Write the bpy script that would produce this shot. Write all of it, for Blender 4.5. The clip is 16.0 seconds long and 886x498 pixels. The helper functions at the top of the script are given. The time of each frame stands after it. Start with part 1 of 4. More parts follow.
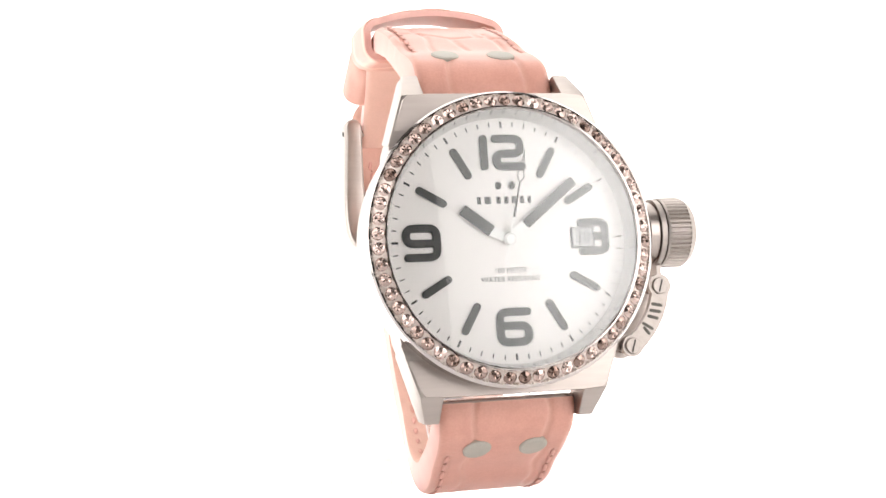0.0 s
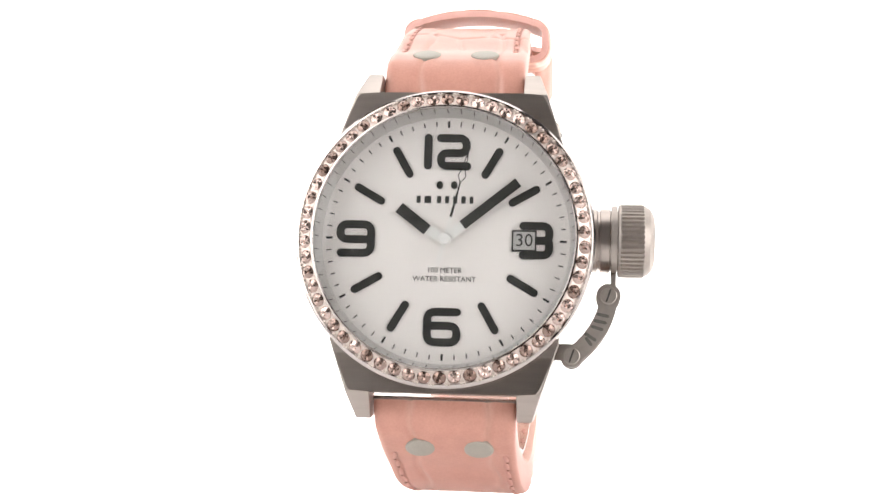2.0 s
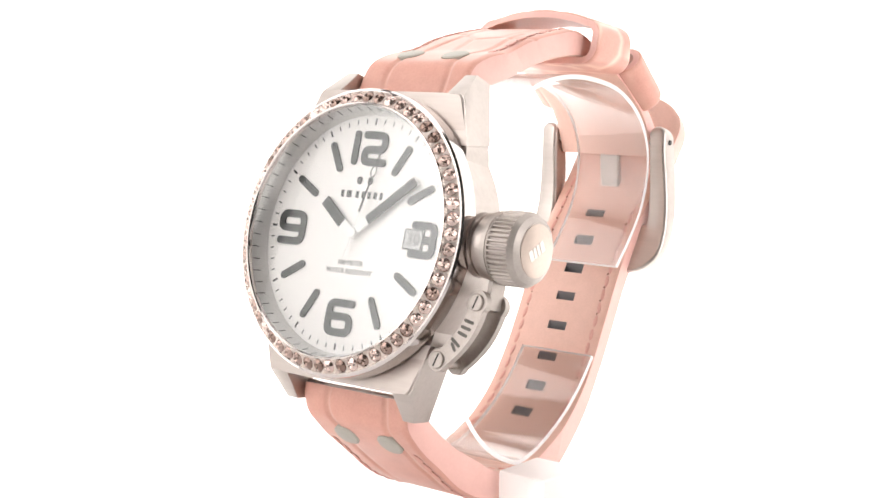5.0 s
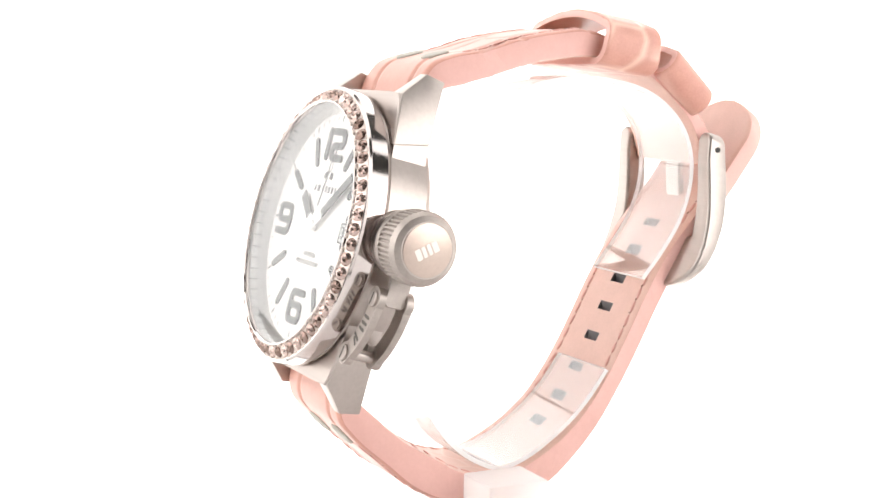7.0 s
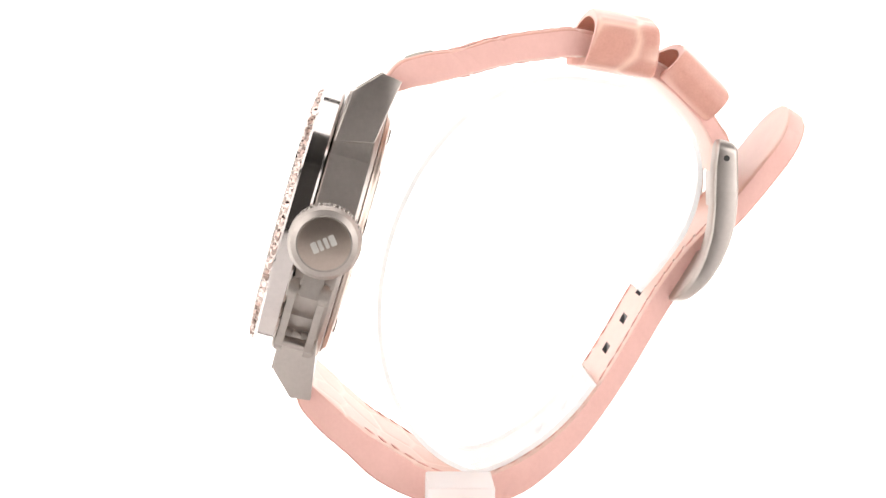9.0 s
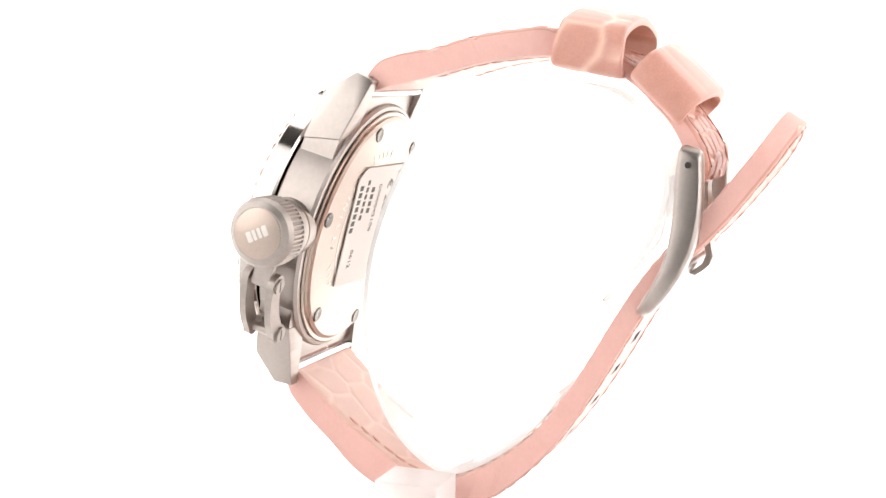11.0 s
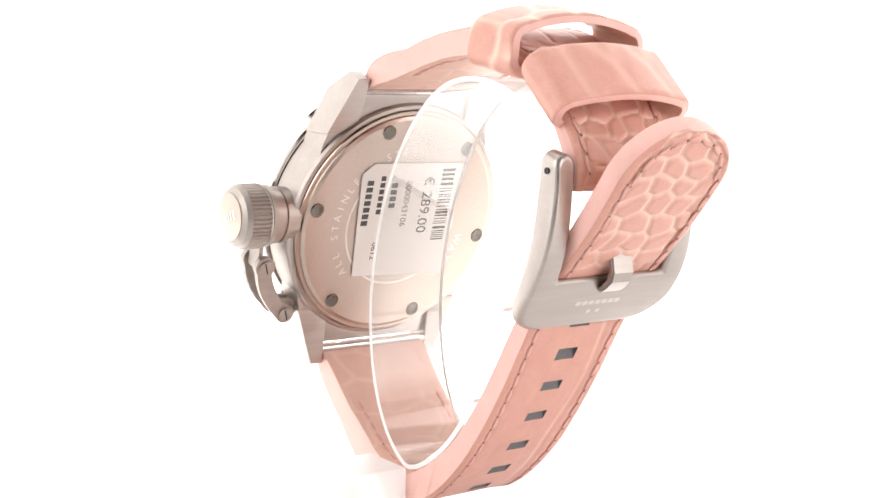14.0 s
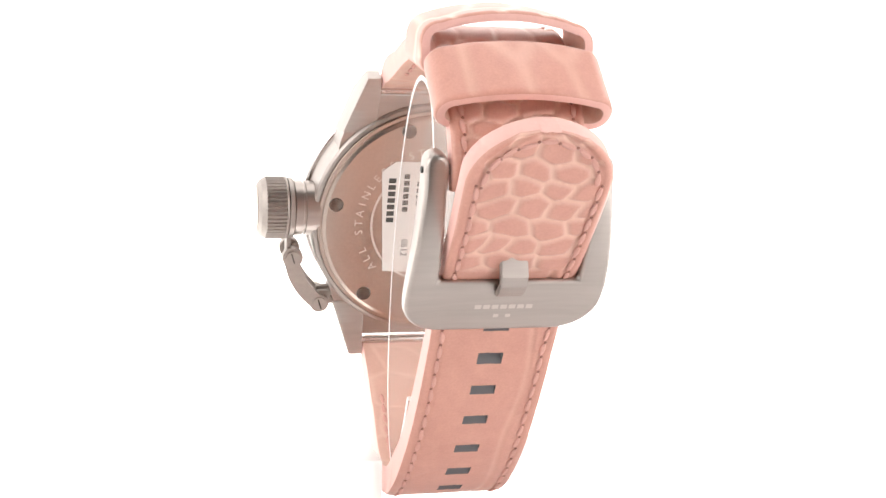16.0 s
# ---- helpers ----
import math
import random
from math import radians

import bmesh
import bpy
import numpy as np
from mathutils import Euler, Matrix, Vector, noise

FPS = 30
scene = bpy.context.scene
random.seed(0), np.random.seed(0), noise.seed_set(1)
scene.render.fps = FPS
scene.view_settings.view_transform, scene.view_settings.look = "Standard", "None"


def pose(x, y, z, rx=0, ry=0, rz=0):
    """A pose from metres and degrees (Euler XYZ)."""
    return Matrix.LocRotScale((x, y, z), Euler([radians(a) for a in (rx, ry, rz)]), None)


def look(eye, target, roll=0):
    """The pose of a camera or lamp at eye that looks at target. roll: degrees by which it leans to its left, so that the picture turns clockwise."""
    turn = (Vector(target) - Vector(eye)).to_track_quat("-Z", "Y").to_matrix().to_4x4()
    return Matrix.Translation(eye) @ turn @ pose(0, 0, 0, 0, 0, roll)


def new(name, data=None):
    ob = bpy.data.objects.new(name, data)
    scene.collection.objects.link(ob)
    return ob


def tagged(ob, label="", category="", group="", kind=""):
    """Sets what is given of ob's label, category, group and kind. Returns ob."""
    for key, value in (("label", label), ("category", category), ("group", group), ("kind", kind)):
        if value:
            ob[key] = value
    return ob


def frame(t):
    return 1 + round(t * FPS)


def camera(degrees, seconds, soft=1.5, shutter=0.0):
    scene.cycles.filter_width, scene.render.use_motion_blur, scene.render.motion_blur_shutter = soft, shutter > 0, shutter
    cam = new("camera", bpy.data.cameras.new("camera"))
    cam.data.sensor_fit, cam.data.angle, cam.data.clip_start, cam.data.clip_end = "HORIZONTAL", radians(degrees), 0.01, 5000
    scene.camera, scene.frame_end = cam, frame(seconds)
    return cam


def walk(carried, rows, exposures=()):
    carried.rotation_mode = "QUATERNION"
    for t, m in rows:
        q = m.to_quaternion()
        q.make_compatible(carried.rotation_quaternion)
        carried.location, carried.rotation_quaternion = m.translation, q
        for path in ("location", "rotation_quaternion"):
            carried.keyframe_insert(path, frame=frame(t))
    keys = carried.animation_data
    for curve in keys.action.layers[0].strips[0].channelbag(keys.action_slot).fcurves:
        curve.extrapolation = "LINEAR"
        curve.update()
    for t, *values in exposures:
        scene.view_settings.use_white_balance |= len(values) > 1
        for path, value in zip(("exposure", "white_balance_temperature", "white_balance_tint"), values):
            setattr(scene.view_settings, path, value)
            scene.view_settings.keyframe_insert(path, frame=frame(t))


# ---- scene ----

# ---------------------------------------------------------------- camera
PITCH, YAW, REACH = radians(7.990), radians(-0.605), 0.24678
LIFT = 0.048                     # height of the origin of the fitted watch above the table
EYE = Vector((0, -REACH * math.cos(PITCH), REACH * math.sin(PITCH) + LIFT))
AHEAD = Vector((math.sin(YAW) * math.cos(PITCH), math.cos(YAW) * math.cos(PITCH), -math.sin(PITCH)))
cam = camera(34.0, 16.0)
STILL = look(EYE, EYE + AHEAD * 0.2, 0.901)
walk(cam, [(0.0, STILL), (16.0, STILL)])

# how far the turning watch has turned, degrees
TURN = [(0.0, 16.19), (0.5, 10.62), (1.0, 5.27), (1.5, 0.0), (2.0, -5.23), (2.5, -10.61), (3.0, -16.13), (3.5, -21.87),
        (4.0, -27.40), (4.5, -32.98), (7.0, -62.37), (7.5, -68.50), (8.0, -74.80), (8.5, -80.90), (9.0, -86.63),
        (11.5, -114.83), (12.0, -120.37), (12.5, -125.85), (13.0, -131.45), (13.5, -137.24), (14.0, -142.97),
        (14.5, -148.66), (15.0, -154.29), (15.5, -159.90), (16.0, -165.53)]

# ---------------------------------------------------------------- light
world = bpy.data.worlds.new("studio")
scene.world = world
world.use_nodes = True
world.node_tree.nodes["Background"].inputs[0].default_value = (1, 0.98, 0.96, 1)
world.node_tree.nodes["Background"].inputs[1].default_value = 0.05
SIDE_GLOW, FILL_GLOW, TOP_GLOW, SHEET_GLOW = 3.1, 1.25, 1.4, 1.35
scene.view_settings.exposure = 0.0

# ---------------------------------------------------------------- materials


def material(name, color=(0.8, 0.8, 0.8), rough=0.5, metal=0.0, **more):
    m = bpy.data.materials.new(name)
    m.use_nodes = True
    b = m.node_tree.nodes["Principled BSDF"]
    b.inputs["Base Color"].default_value = (*color, 1)
    b.inputs["Roughness"].default_value = rough
    b.inputs["Metallic"].default_value = metal
    for k, v in more.items():
        b.inputs[k.replace("_", " ")].default_value = v
    return m


def node(m, kind, **settings):
    n = m.node_tree.nodes.new(kind)
    for k, v in settings.items():
        n.inputs[k.replace("_", " ")].default_value = v
    return n


def wire(m, a, out, b, inp):
    m.node_tree.links.new(a.outputs[out], b.inputs[inp])


def varied(m, dark, light, scale, rough=None, bump=0.0, stretch=(1, 1, 1), fine=6.0, depth=0.0001):
    """Two scales of noise: colour between dark and light, roughness, and a fine relief."""
    b = m.node_tree.nodes["Principled BSDF"]
    co = node(m, "ShaderNodeTexCoord")
    mp = node(m, "ShaderNodeMapping")
    mp.inputs["Scale"].default_value = stretch
    wire(m, co, "Object", mp, "Vector")
    n1 = node(m, "ShaderNodeTexNoise", Scale=scale, Detail=3.0)
    n2 = node(m, "ShaderNodeTexNoise", Scale=scale * fine, Detail=4.0)
    wire(m, mp, "Vector", n1, "Vector")
    wire(m, mp, "Vector", n2, "Vector")
    mix = node(m, "ShaderNodeMath")
    mix.operation = "ADD"
    wire(m, n1, "Fac", mix, 0)
    wire(m, n2, "Fac", mix, 1)
    ramp = node(m, "ShaderNodeValToRGB")
    half = node(m, "ShaderNodeMath")
    half.operation = "MULTIPLY"
    wire(m, mix, 0, half, 0)
    ramp.color_ramp.elements[0].position, ramp.color_ramp.elements[1].position = 0.3, 0.7
    half.inputs[1].default_value = 0.5
    wire(m, half, 0, ramp, "Fac")
    ramp.color_ramp.elements[0].color, ramp.color_ramp.elements[1].color = (*dark, 1), (*light, 1)
    wire(m, ramp, "Color", b, "Base Color")
    if rough:
        mr = node(m, "ShaderNodeMapRange", To_Min=rough[0], To_Max=rough[1])
        wire(m, n2, "Fac", mr, "Value")
        wire(m, mr, "Result", b, "Roughness")
    if bump:
        bp = node(m, "ShaderNodeBump", Strength=bump, Distance=depth)
        wire(m, n2, "Fac", bp, "Height")
        wire(m, bp, "Normal", b, "Normal")
    return ramp


STEEL = material("brushed_steel", metal=1.0)
varied(STEEL, (0.40, 0.348, 0.32), (0.47, 0.411, 0.38), 300, (0.28, 0.37), 0.15, (0.08, 1, 1), 5, 0.00002)
POLISH = material("polished_steel", (0.72, 0.68, 0.65), 0.10, 1.0)
varied(POLISH, (0.57, 0.51, 0.49), (0.65, 0.59, 0.565), 200, (0.07, 0.14))
CAP = material("turned_steel", metal=1.0)
varied(CAP, (0.47, 0.383, 0.332), (0.52, 0.425, 0.37), 1800, (0.27, 0.31), 0.03, (1, 1, 1), 4, 0.00001)
SATIN = material("satin_steel", metal=1.0)
varied(SATIN, (0.44, 0.388, 0.358), (0.51, 0.455, 0.423), 300, (0.33, 0.43), 0.15, (0.08, 1, 1), 5, 0.00002)
BLAST = material("blasted_steel", metal=1.0)
varied(BLAST, (0.40, 0.354, 0.325), (0.47, 0.418, 0.385), 900, (0.42, 0.55), 0.35, (1, 1, 1), 4, 0.00003)
LEATHER = material("pink_leather", rough=0.42)
VELVET = material("leather_lining", rough=0.4)
EDGE = material("leather_edge", rough=0.6)


def leather(m, dark, light, gap):
    ramp = varied(m, dark, light, 350, (0.28, 0.44), 0.35, (1, 1, 1), 8, 0.00006)
    b = m.node_tree.nodes["Principled BSDF"]
    at = node(m, "ShaderNodeAttribute")
    at.attribute_name = "groove"
    mix = node(m, "ShaderNodeMix")
    mix.data_type = "RGBA"
    mix.inputs[7].default_value = (*gap, 1)
    wire(m, at, "Fac", mix, 0)
    m.node_tree.links.new(ramp.outputs["Color"], mix.inputs[6])
    m.node_tree.links.new(mix.outputs[2], b.inputs["Base Color"])


leather(LEATHER, (0.60, 0.292, 0.228), (0.69, 0.352, 0.278), (0.86, 0.57, 0.465))
leather(VELVET, (0.69, 0.42, 0.33), (0.77, 0.48, 0.39), (0.84, 0.58, 0.48))
VELVET.node_tree.nodes["Principled BSDF"].inputs["Specular IOR Level"].default_value = 0.9
varied(EDGE, (0.78, 0.45, 0.39), (0.84, 0.505, 0.445), 300, (0.5, 0.65), 0.2, depth=0.00003)
THREAD = material("pink_thread", (0.72, 0.33, 0.28), 0.7)
varied(THREAD, (0.64, 0.33, 0.275), (0.76, 0.42, 0.355), 2500, (0.6, 0.8), 0.4, depth=0.00005)
DIAL = material("silver_white_dial", rough=0.4, metal=0.0)
varied(DIAL, (0.82, 0.785, 0.76), (0.855, 0.82, 0.795), 120, (0.35, 0.45))
RING = material("grey_flange", (0.50, 0.495, 0.485), 0.4)
FLANGE = material("silver_flange", (0.62, 0.61, 0.60), 0.28, 0.8)
INK = material("dark_grey_lacquer", (0.035, 0.034, 0.032), 0.35)
WHITE = material("white_lacquer", (0.82, 0.82, 0.80), 0.3)
def clear_glass(name, base, milk=0.0, top=0.9, power=5.0):
    m = bpy.data.materials.new(name)
    m.use_nodes = True
    t = m.node_tree
    t.nodes.remove(t.nodes["Principled BSDF"])
    end = t.nodes["Material Output"]
    lw = node(m, "ShaderNodeLayerWeight", Blend=0.5)
    pw = node(m, "ShaderNodeMath")
    pw.operation = "POWER"
    pw.inputs[1].default_value = power
    mr = node(m, "ShaderNodeMapRange", To_Min=base, To_Max=top)
    wire(m, lw, "Facing", pw, 0)
    wire(m, pw, 0, mr, "Value")
    tr, gl, mix = node(m, "ShaderNodeBsdfTransparent"), node(m, "ShaderNodeBsdfGlossy", Roughness=0.0), node(m, "ShaderNodeMixShader")
    wire(m, mr, "Result", mix, 0)
    wire(m, tr, 0, mix, 1)
    wire(m, gl, 0, mix, 2)
    if milk:
        # white scatter that stands in for blown-out glare on the clear plastic
        glare_veil, both = node(m, "ShaderNodeBsdfTranslucent", Color=(0.95, 0.945, 0.94, 1)), node(m, "ShaderNodeMixShader", Fac=milk)
        wire(m, mix, 0, both, 1)
        wire(m, glare_veil, 0, both, 2)
        mix = both
    wire(m, mix, 0, end, "Surface")
    return m


GLASS = clear_glass("crystal", 0.065, 0.0, 0.75)
ACRYL = clear_glass("clear_acrylic", 0.03, 0.07, 0.8, 2.2)
# clear foot block, its overexposed white put into the material
WHITENED = clear_glass("glare_whitened_acrylic", 0.04, 0.8)
SAWN = material("sawn_acrylic_edge", (0.93, 0.92, 0.91), 0.5, Transmission_Weight=0.25, IOR=1.3)
PAVE = material("pave_seat", metal=1.0)
varied(PAVE, (0.56, 0.47, 0.43), (0.77, 0.68, 0.63), 2500, (0.28, 0.42), 0.3, depth=0.00005)
GEM = material("champagne_crystal", (0.6, 0.47, 0.42), 0.03, 0.8, IOR=1.9)
info, mixed = node(GEM, "ShaderNodeObjectInfo"), node(GEM, "ShaderNodeMix")
mixed.data_type = "RGBA"
mixed.inputs[6].default_value, mixed.inputs[7].default_value = (0.23, 0.15, 0.122, 1), (0.70, 0.55, 0.50, 1)
wire(GEM, info, "Random", mixed, 0)
GEM.node_tree.links.new(mixed.outputs[2], GEM.node_tree.nodes["Principled BSDF"].inputs["Base Color"])
SAGE = material("grey_rivet", rough=0.6, metal=0.2)
varied(SAGE, (0.40, 0.37, 0.325), (0.47, 0.44, 0.385), 600, (0.5, 0.65), 0.2)
ETCH = material("matt_etched_steel", (0.66, 0.60, 0.56), 0.5, 1.0)
# turned steel darkened to carry the shade inside the dimples
DIMPLE = material("dimple_shade_steel", (0.17, 0.15, 0.135), 0.25, 1.0)
HOLE = material("dark_grey_hole_wall", (0.14, 0.132, 0.138), 0.7)
PRICK = material("needle_pit_shade", (0.34, 0.16, 0.13), 0.9)
# near-black colour that stands in for shade inside slots and holes
DARK = material("recess_shade", (0.03, 0.028, 0.026), 0.6)
SCRIPT = material("brand_mark_shade", (0.11, 0.10, 0.09), 0.6)
PAPER = material("white_paper", (0.76, 0.71, 0.67), 0.7)
PRINT = material("black_print", (0.08, 0.075, 0.07), 0.6)
ENGRAVE = material("etched_steel", (0.70, 0.66, 0.62), 0.5, 1.0)
WALLS = material("dark_studio_paint", rough=0.85)
varied(WALLS, (0.06, 0.057, 0.054), (0.08, 0.076, 0.072), 6, (0.8, 0.9))
HOUSING = material("black_housing", (0.03, 0.03, 0.03), 0.5)


def glowing(name, strength, color=(1, 0.978, 0.966)):
    m = material(name, (0.5, 0.5, 0.49), 0.6)
    b = m.node_tree.nodes["Principled BSDF"]
    b.inputs["Emission Color"].default_value = (*color, 1)
    b.inputs["Emission Strength"].default_value = strength
    return m


def soft_edged(m, strength, rim):
    """A softbox cloth: brightest in the middle, dimmer towards the rim."""
    b = m.node_tree.nodes["Principled BSDF"]
    co = node(m, "ShaderNodeTexCoord")
    mp = node(m, "ShaderNodeMapping")
    mp.inputs["Location"].default_value, mp.inputs["Scale"].default_value = (-1, -1, -1), (2, 2, 2)
    wire(m, co, "Generated", mp, "Vector")
    ln = node(m, "ShaderNodeVectorMath")
    ln.operation = "LENGTH"
    wire(m, mp, "Vector", ln, 0)
    mr = node(m, "ShaderNodeMapRange", From_Min=0.3, From_Max=1.5, To_Min=strength, To_Max=strength * rim)
    mr.interpolation_type = "SMOOTHSTEP"
    m.node_tree.links.new(ln.outputs["Value"], mr.inputs["Value"])
    wire(m, mr, "Result", b, "Emission Strength")


SHEET = glowing("backlit_white_sheet", SHEET_GLOW)
SIDE = glowing("side_diffuser", SIDE_GLOW)
soft_edged(SIDE, SIDE_GLOW, 0.08)
SIDE_KEY = glowing("key_diffuser", SIDE_GLOW * 1.25)
soft_edged(SIDE_KEY, SIDE_GLOW * 1.25, 0.08)
FILL = glowing("fill_diffuser", FILL_GLOW)
TOP = glowing("top_diffuser", TOP_GLOW)
BOARD = material("white_table", rough=0.5)
varied(BOARD, (0.76, 0.755, 0.75), (0.80, 0.795, 0.79), 12, (0.4, 0.6))

# ---------------------------------------------------------------- tools
# The watch is drawn in millimetres of its dial: x to three o'clock, y to twelve, z out of the face.
ACROSS = Vector((0.99994388, 0.00208298, 0.01038703))
TWELVE = Vector((-0.01056526, 0.26803798, 0.96335041))
OUT = Vector((-0.00077748, -0.96340609, 0.26804495))
MIDDLE = Vector((0.00041553, -0.02610824, 0.00509175 + LIFT))
TO_PLACE = Matrix.Translation(MIDDLE) @ Matrix((ACROSS, TWELVE, OUT)).transposed().to_4x4() @ Matrix.Scale(0.001, 4)


def thing(name, label, category, group=""):
    return tagged(new(name), label, category, group)


def part(name, bm, mat, parent, label="", m=TO_PLACE, smooth=True, sharp=21):
    me = bpy.data.meshes.new(name)
    if m is not None:
        bm.transform(m)
    bmesh.ops.recalc_face_normals(bm, faces=bm.faces)
    for f in bm.faces:
        f.smooth = smooth
    bm.to_mesh(me)
    bm.free()
    if smooth:
        me.set_sharp_from_angle(angle=radians(sharp))
    for x in (mat if isinstance(mat, (list, tuple)) else [mat]):
        me.materials.append(x)
    ob = new(name, me)
    ob.parent = parent
    if label:
        ob["label"] = label
    return ob


def lathe(profile, n=96, m=None, closed=True):
    """Turns (radius, height) pairs round z; m puts it in place."""
    bm = bmesh.new()
    rings = []
    for r, z in profile:
        if r < 1e-6:
            rings.append([bm.verts.new((0, 0, z))])
        else:
            rings.append([bm.verts.new((r * math.cos(2 * math.pi * i / n), r * math.sin(2 * math.pi * i / n), z)) for i in range(n)])
    pairs = list(zip(rings, rings[1:])) + ([(rings[-1], rings[0])] if closed else [])
    for a, b in pairs:
        for i in range(n):
            j = (i + 1) % n
            q = [a[i % len(a)], a[j % len(a)], b[j % len(b)], b[i % len(b)]]
            q = list(dict.fromkeys(q))
            if len(q) > 2:
                bm.faces.new(q)
    if m is not None:
        bm.transform(m)
    return bm


def prism(outline, z0, z1, m=None, bm=None, bevel=0.0):
    """A slab with that outline between two heights."""
    out = bm or bmesh.new()
    b = bmesh.new()
    lo = [b.verts.new((x, y, z0)) for x, y in outline]
    hi = [b.verts.new((x, y, z1)) for x, y in outline]
    n = len(outline)
    b.faces.new(lo[::-1])
    b.faces.new(hi)
    for i in range(n):
        b.faces.new((lo[i], lo[(i + 1) % n], hi[(i + 1) % n], hi[i]))
    if bevel:
        bmesh.ops.bevel(b, geom=list(b.edges), offset=bevel, segments=2, affect="EDGES", profile=0.5)
    if m is not None:
        b.transform(m)
    put(out, b)
    return out


def put(bm, other):
    me = bpy.data.meshes.new("_")
    other.to_mesh(me)
    other.free()
    bm.from_mesh(me)
    bpy.data.meshes.remove(me)
    return bm


def rect(x0, y0, x1, y1, r=0.0, n=4):
    if r <= 0:
        return [(x0, y0), (x1, y0), (x1, y1), (x0, y1)]
    pts = []
    for cx, cy, a in ((x1 - r, y0 + r, -90), (x1 - r, y1 - r, 0), (x0 + r, y1 - r, 90), (x0 + r, y0 + r, 180)):
        for i in range(n + 1):
            t = radians(a + 90 * i / n)
            pts.append((cx + r * math.cos(t), cy + r * math.sin(t)))
    return pts


def capsule(a, b, w, n=6):
    """The outline of a bar with round ends from a to b."""
    a, b = Vector(a), Vector(b)
    t = math.atan2(b.y - a.y, b.x - a.x)
    pts = []
    for c, s in ((b, t - math.pi / 2), (a, t + math.pi / 2)):
        for i in range(n + 1):
            g = s + math.pi * i / n
            pts.append((c.x + w / 2 * math.cos(g), c.y + w / 2 * math.sin(g)))
    return pts


def rounded_path(pts, r, n=5):
    out = [Vector(pts[0])]
    for p, q, s in zip(pts, pts[1:], pts[2:]):
        p, q, s = Vector(p), Vector(q), Vector(s)
        d = min(r, (p - q).length * 0.5, (s - q).length * 0.5)
        a, b = q + (p - q).normalized() * d, q + (s - q).normalized() * d
        for i in range(n + 1):
            t = i / n
            out.append(a * (1 - t) ** 2 + q * 2 * t * (1 - t) + b * t * t)
    out.append(Vector(pts[-1]))
    return out


def stroke(bm, pts, w, z0, z1, r=0.9):
    """A numeral's stroke: a flat bar that follows the path, with rounded bends and ends."""
    path = rounded_path([(*p, 0) for p in pts], r)
    left, right = [], []
    for i, p in enumerate(path):
        d = (path[min(i + 1, len(path) - 1)] - path[max(i - 1, 0)]).normalized()
        nrm = Vector((-d.y, d.x, 0))
        left.append(p + nrm * w / 2)
        right.append(p - nrm * w / 2)
    for end, side in ((0, -1), (len(path) - 1, 1)):
        d = (path[1] - path[0] if end == 0 else path[-1] - path[-2]).normalized() * side
        nrm = Vector((-d.y, d.x, 0))
        fan = [path[end] + (d * math.cos(g) + nrm * math.sin(g)) * w / 2 for g in [math.pi * (k / 8 - 0.5) for k in range(9)]]
        prism([(v.x, v.y) for v in fan], z0, z1 - 0.004, None, bm)
    lo_l, lo_r = [bm.verts.new((v.x, v.y, z0)) for v in left], [bm.verts.new((v.x, v.y, z0)) for v in right]
    hi_l, hi_r = [bm.verts.new((v.x, v.y, z1)) for v in left], [bm.verts.new((v.x, v.y, z1)) for v in right]
    for i in range(len(path) - 1):
        bm.faces.new((hi_l[i], hi_r[i], hi_r[i + 1], hi_l[i + 1]))
        bm.faces.new((lo_l[i], lo_l[i + 1], lo_r[i + 1], lo_r[i]))
        bm.faces.new((hi_l[i], hi_l[i + 1], lo_l[i + 1], lo_l[i]))
        bm.faces.new((hi_r[i], lo_r[i], lo_r[i + 1], hi_r[i + 1]))
    return bm


def lettering(text, size, m, depth=0.03):
    cu = bpy.data.curves.new("_text", "FONT")
    cu.body, cu.size, cu.extrude, cu.align_x, cu.align_y = text, size, depth, "CENTER", "CENTER"
    cu.resolution_u = 3
    ob = bpy.data.objects.new("_text", cu)
    scene.collection.objects.link(ob)
    bpy.context.view_layer.update()
    me = bpy.data.meshes.new_from_object(ob.evaluated_get(bpy.context.evaluated_depsgraph_get()))
    bpy.data.objects.remove(ob)
    bm = bmesh.new()
    bm.from_mesh(me)
    bpy.data.meshes.remove(me)
    bm.transform(m)
    return bm


def frame_of(p, right, up):
    right, up = Vector(right).normalized(), Vector(up).normalized()
    m = Matrix((right, up, right.cross(up))).transposed().to_4x4()
    m.translation = p
    return m


def spline(stations, n):
    """Smooth run through the stations (tuples of numbers), n samples evenly along."""
    P = np.array(stations, float)
    d = np.r_[0, np.cumsum(np.linalg.norm(np.diff(P[:, :2], axis=0), axis=1))]
    s = np.linspace(0, d[-1], n)
    m = np.gradient(P, d, axis=0)
    out = np.empty((n, P.shape[1]))
    for k, v in enumerate(s):
        i = min(max(int(np.searchsorted(d, v, side="right")) - 1, 0), len(d) - 2)
        h = d[i + 1] - d[i]
        t = (v - d[i]) / h
        out[k] = ((2 * t**3 - 3 * t**2 + 1) * P[i] + (t**3 - 2 * t**2 + t) * h * m[i]
                  + (-2 * t**3 + 3 * t**2) * P[i + 1] + (t**3 - t**2) * h * m[i + 1])
    return out, s


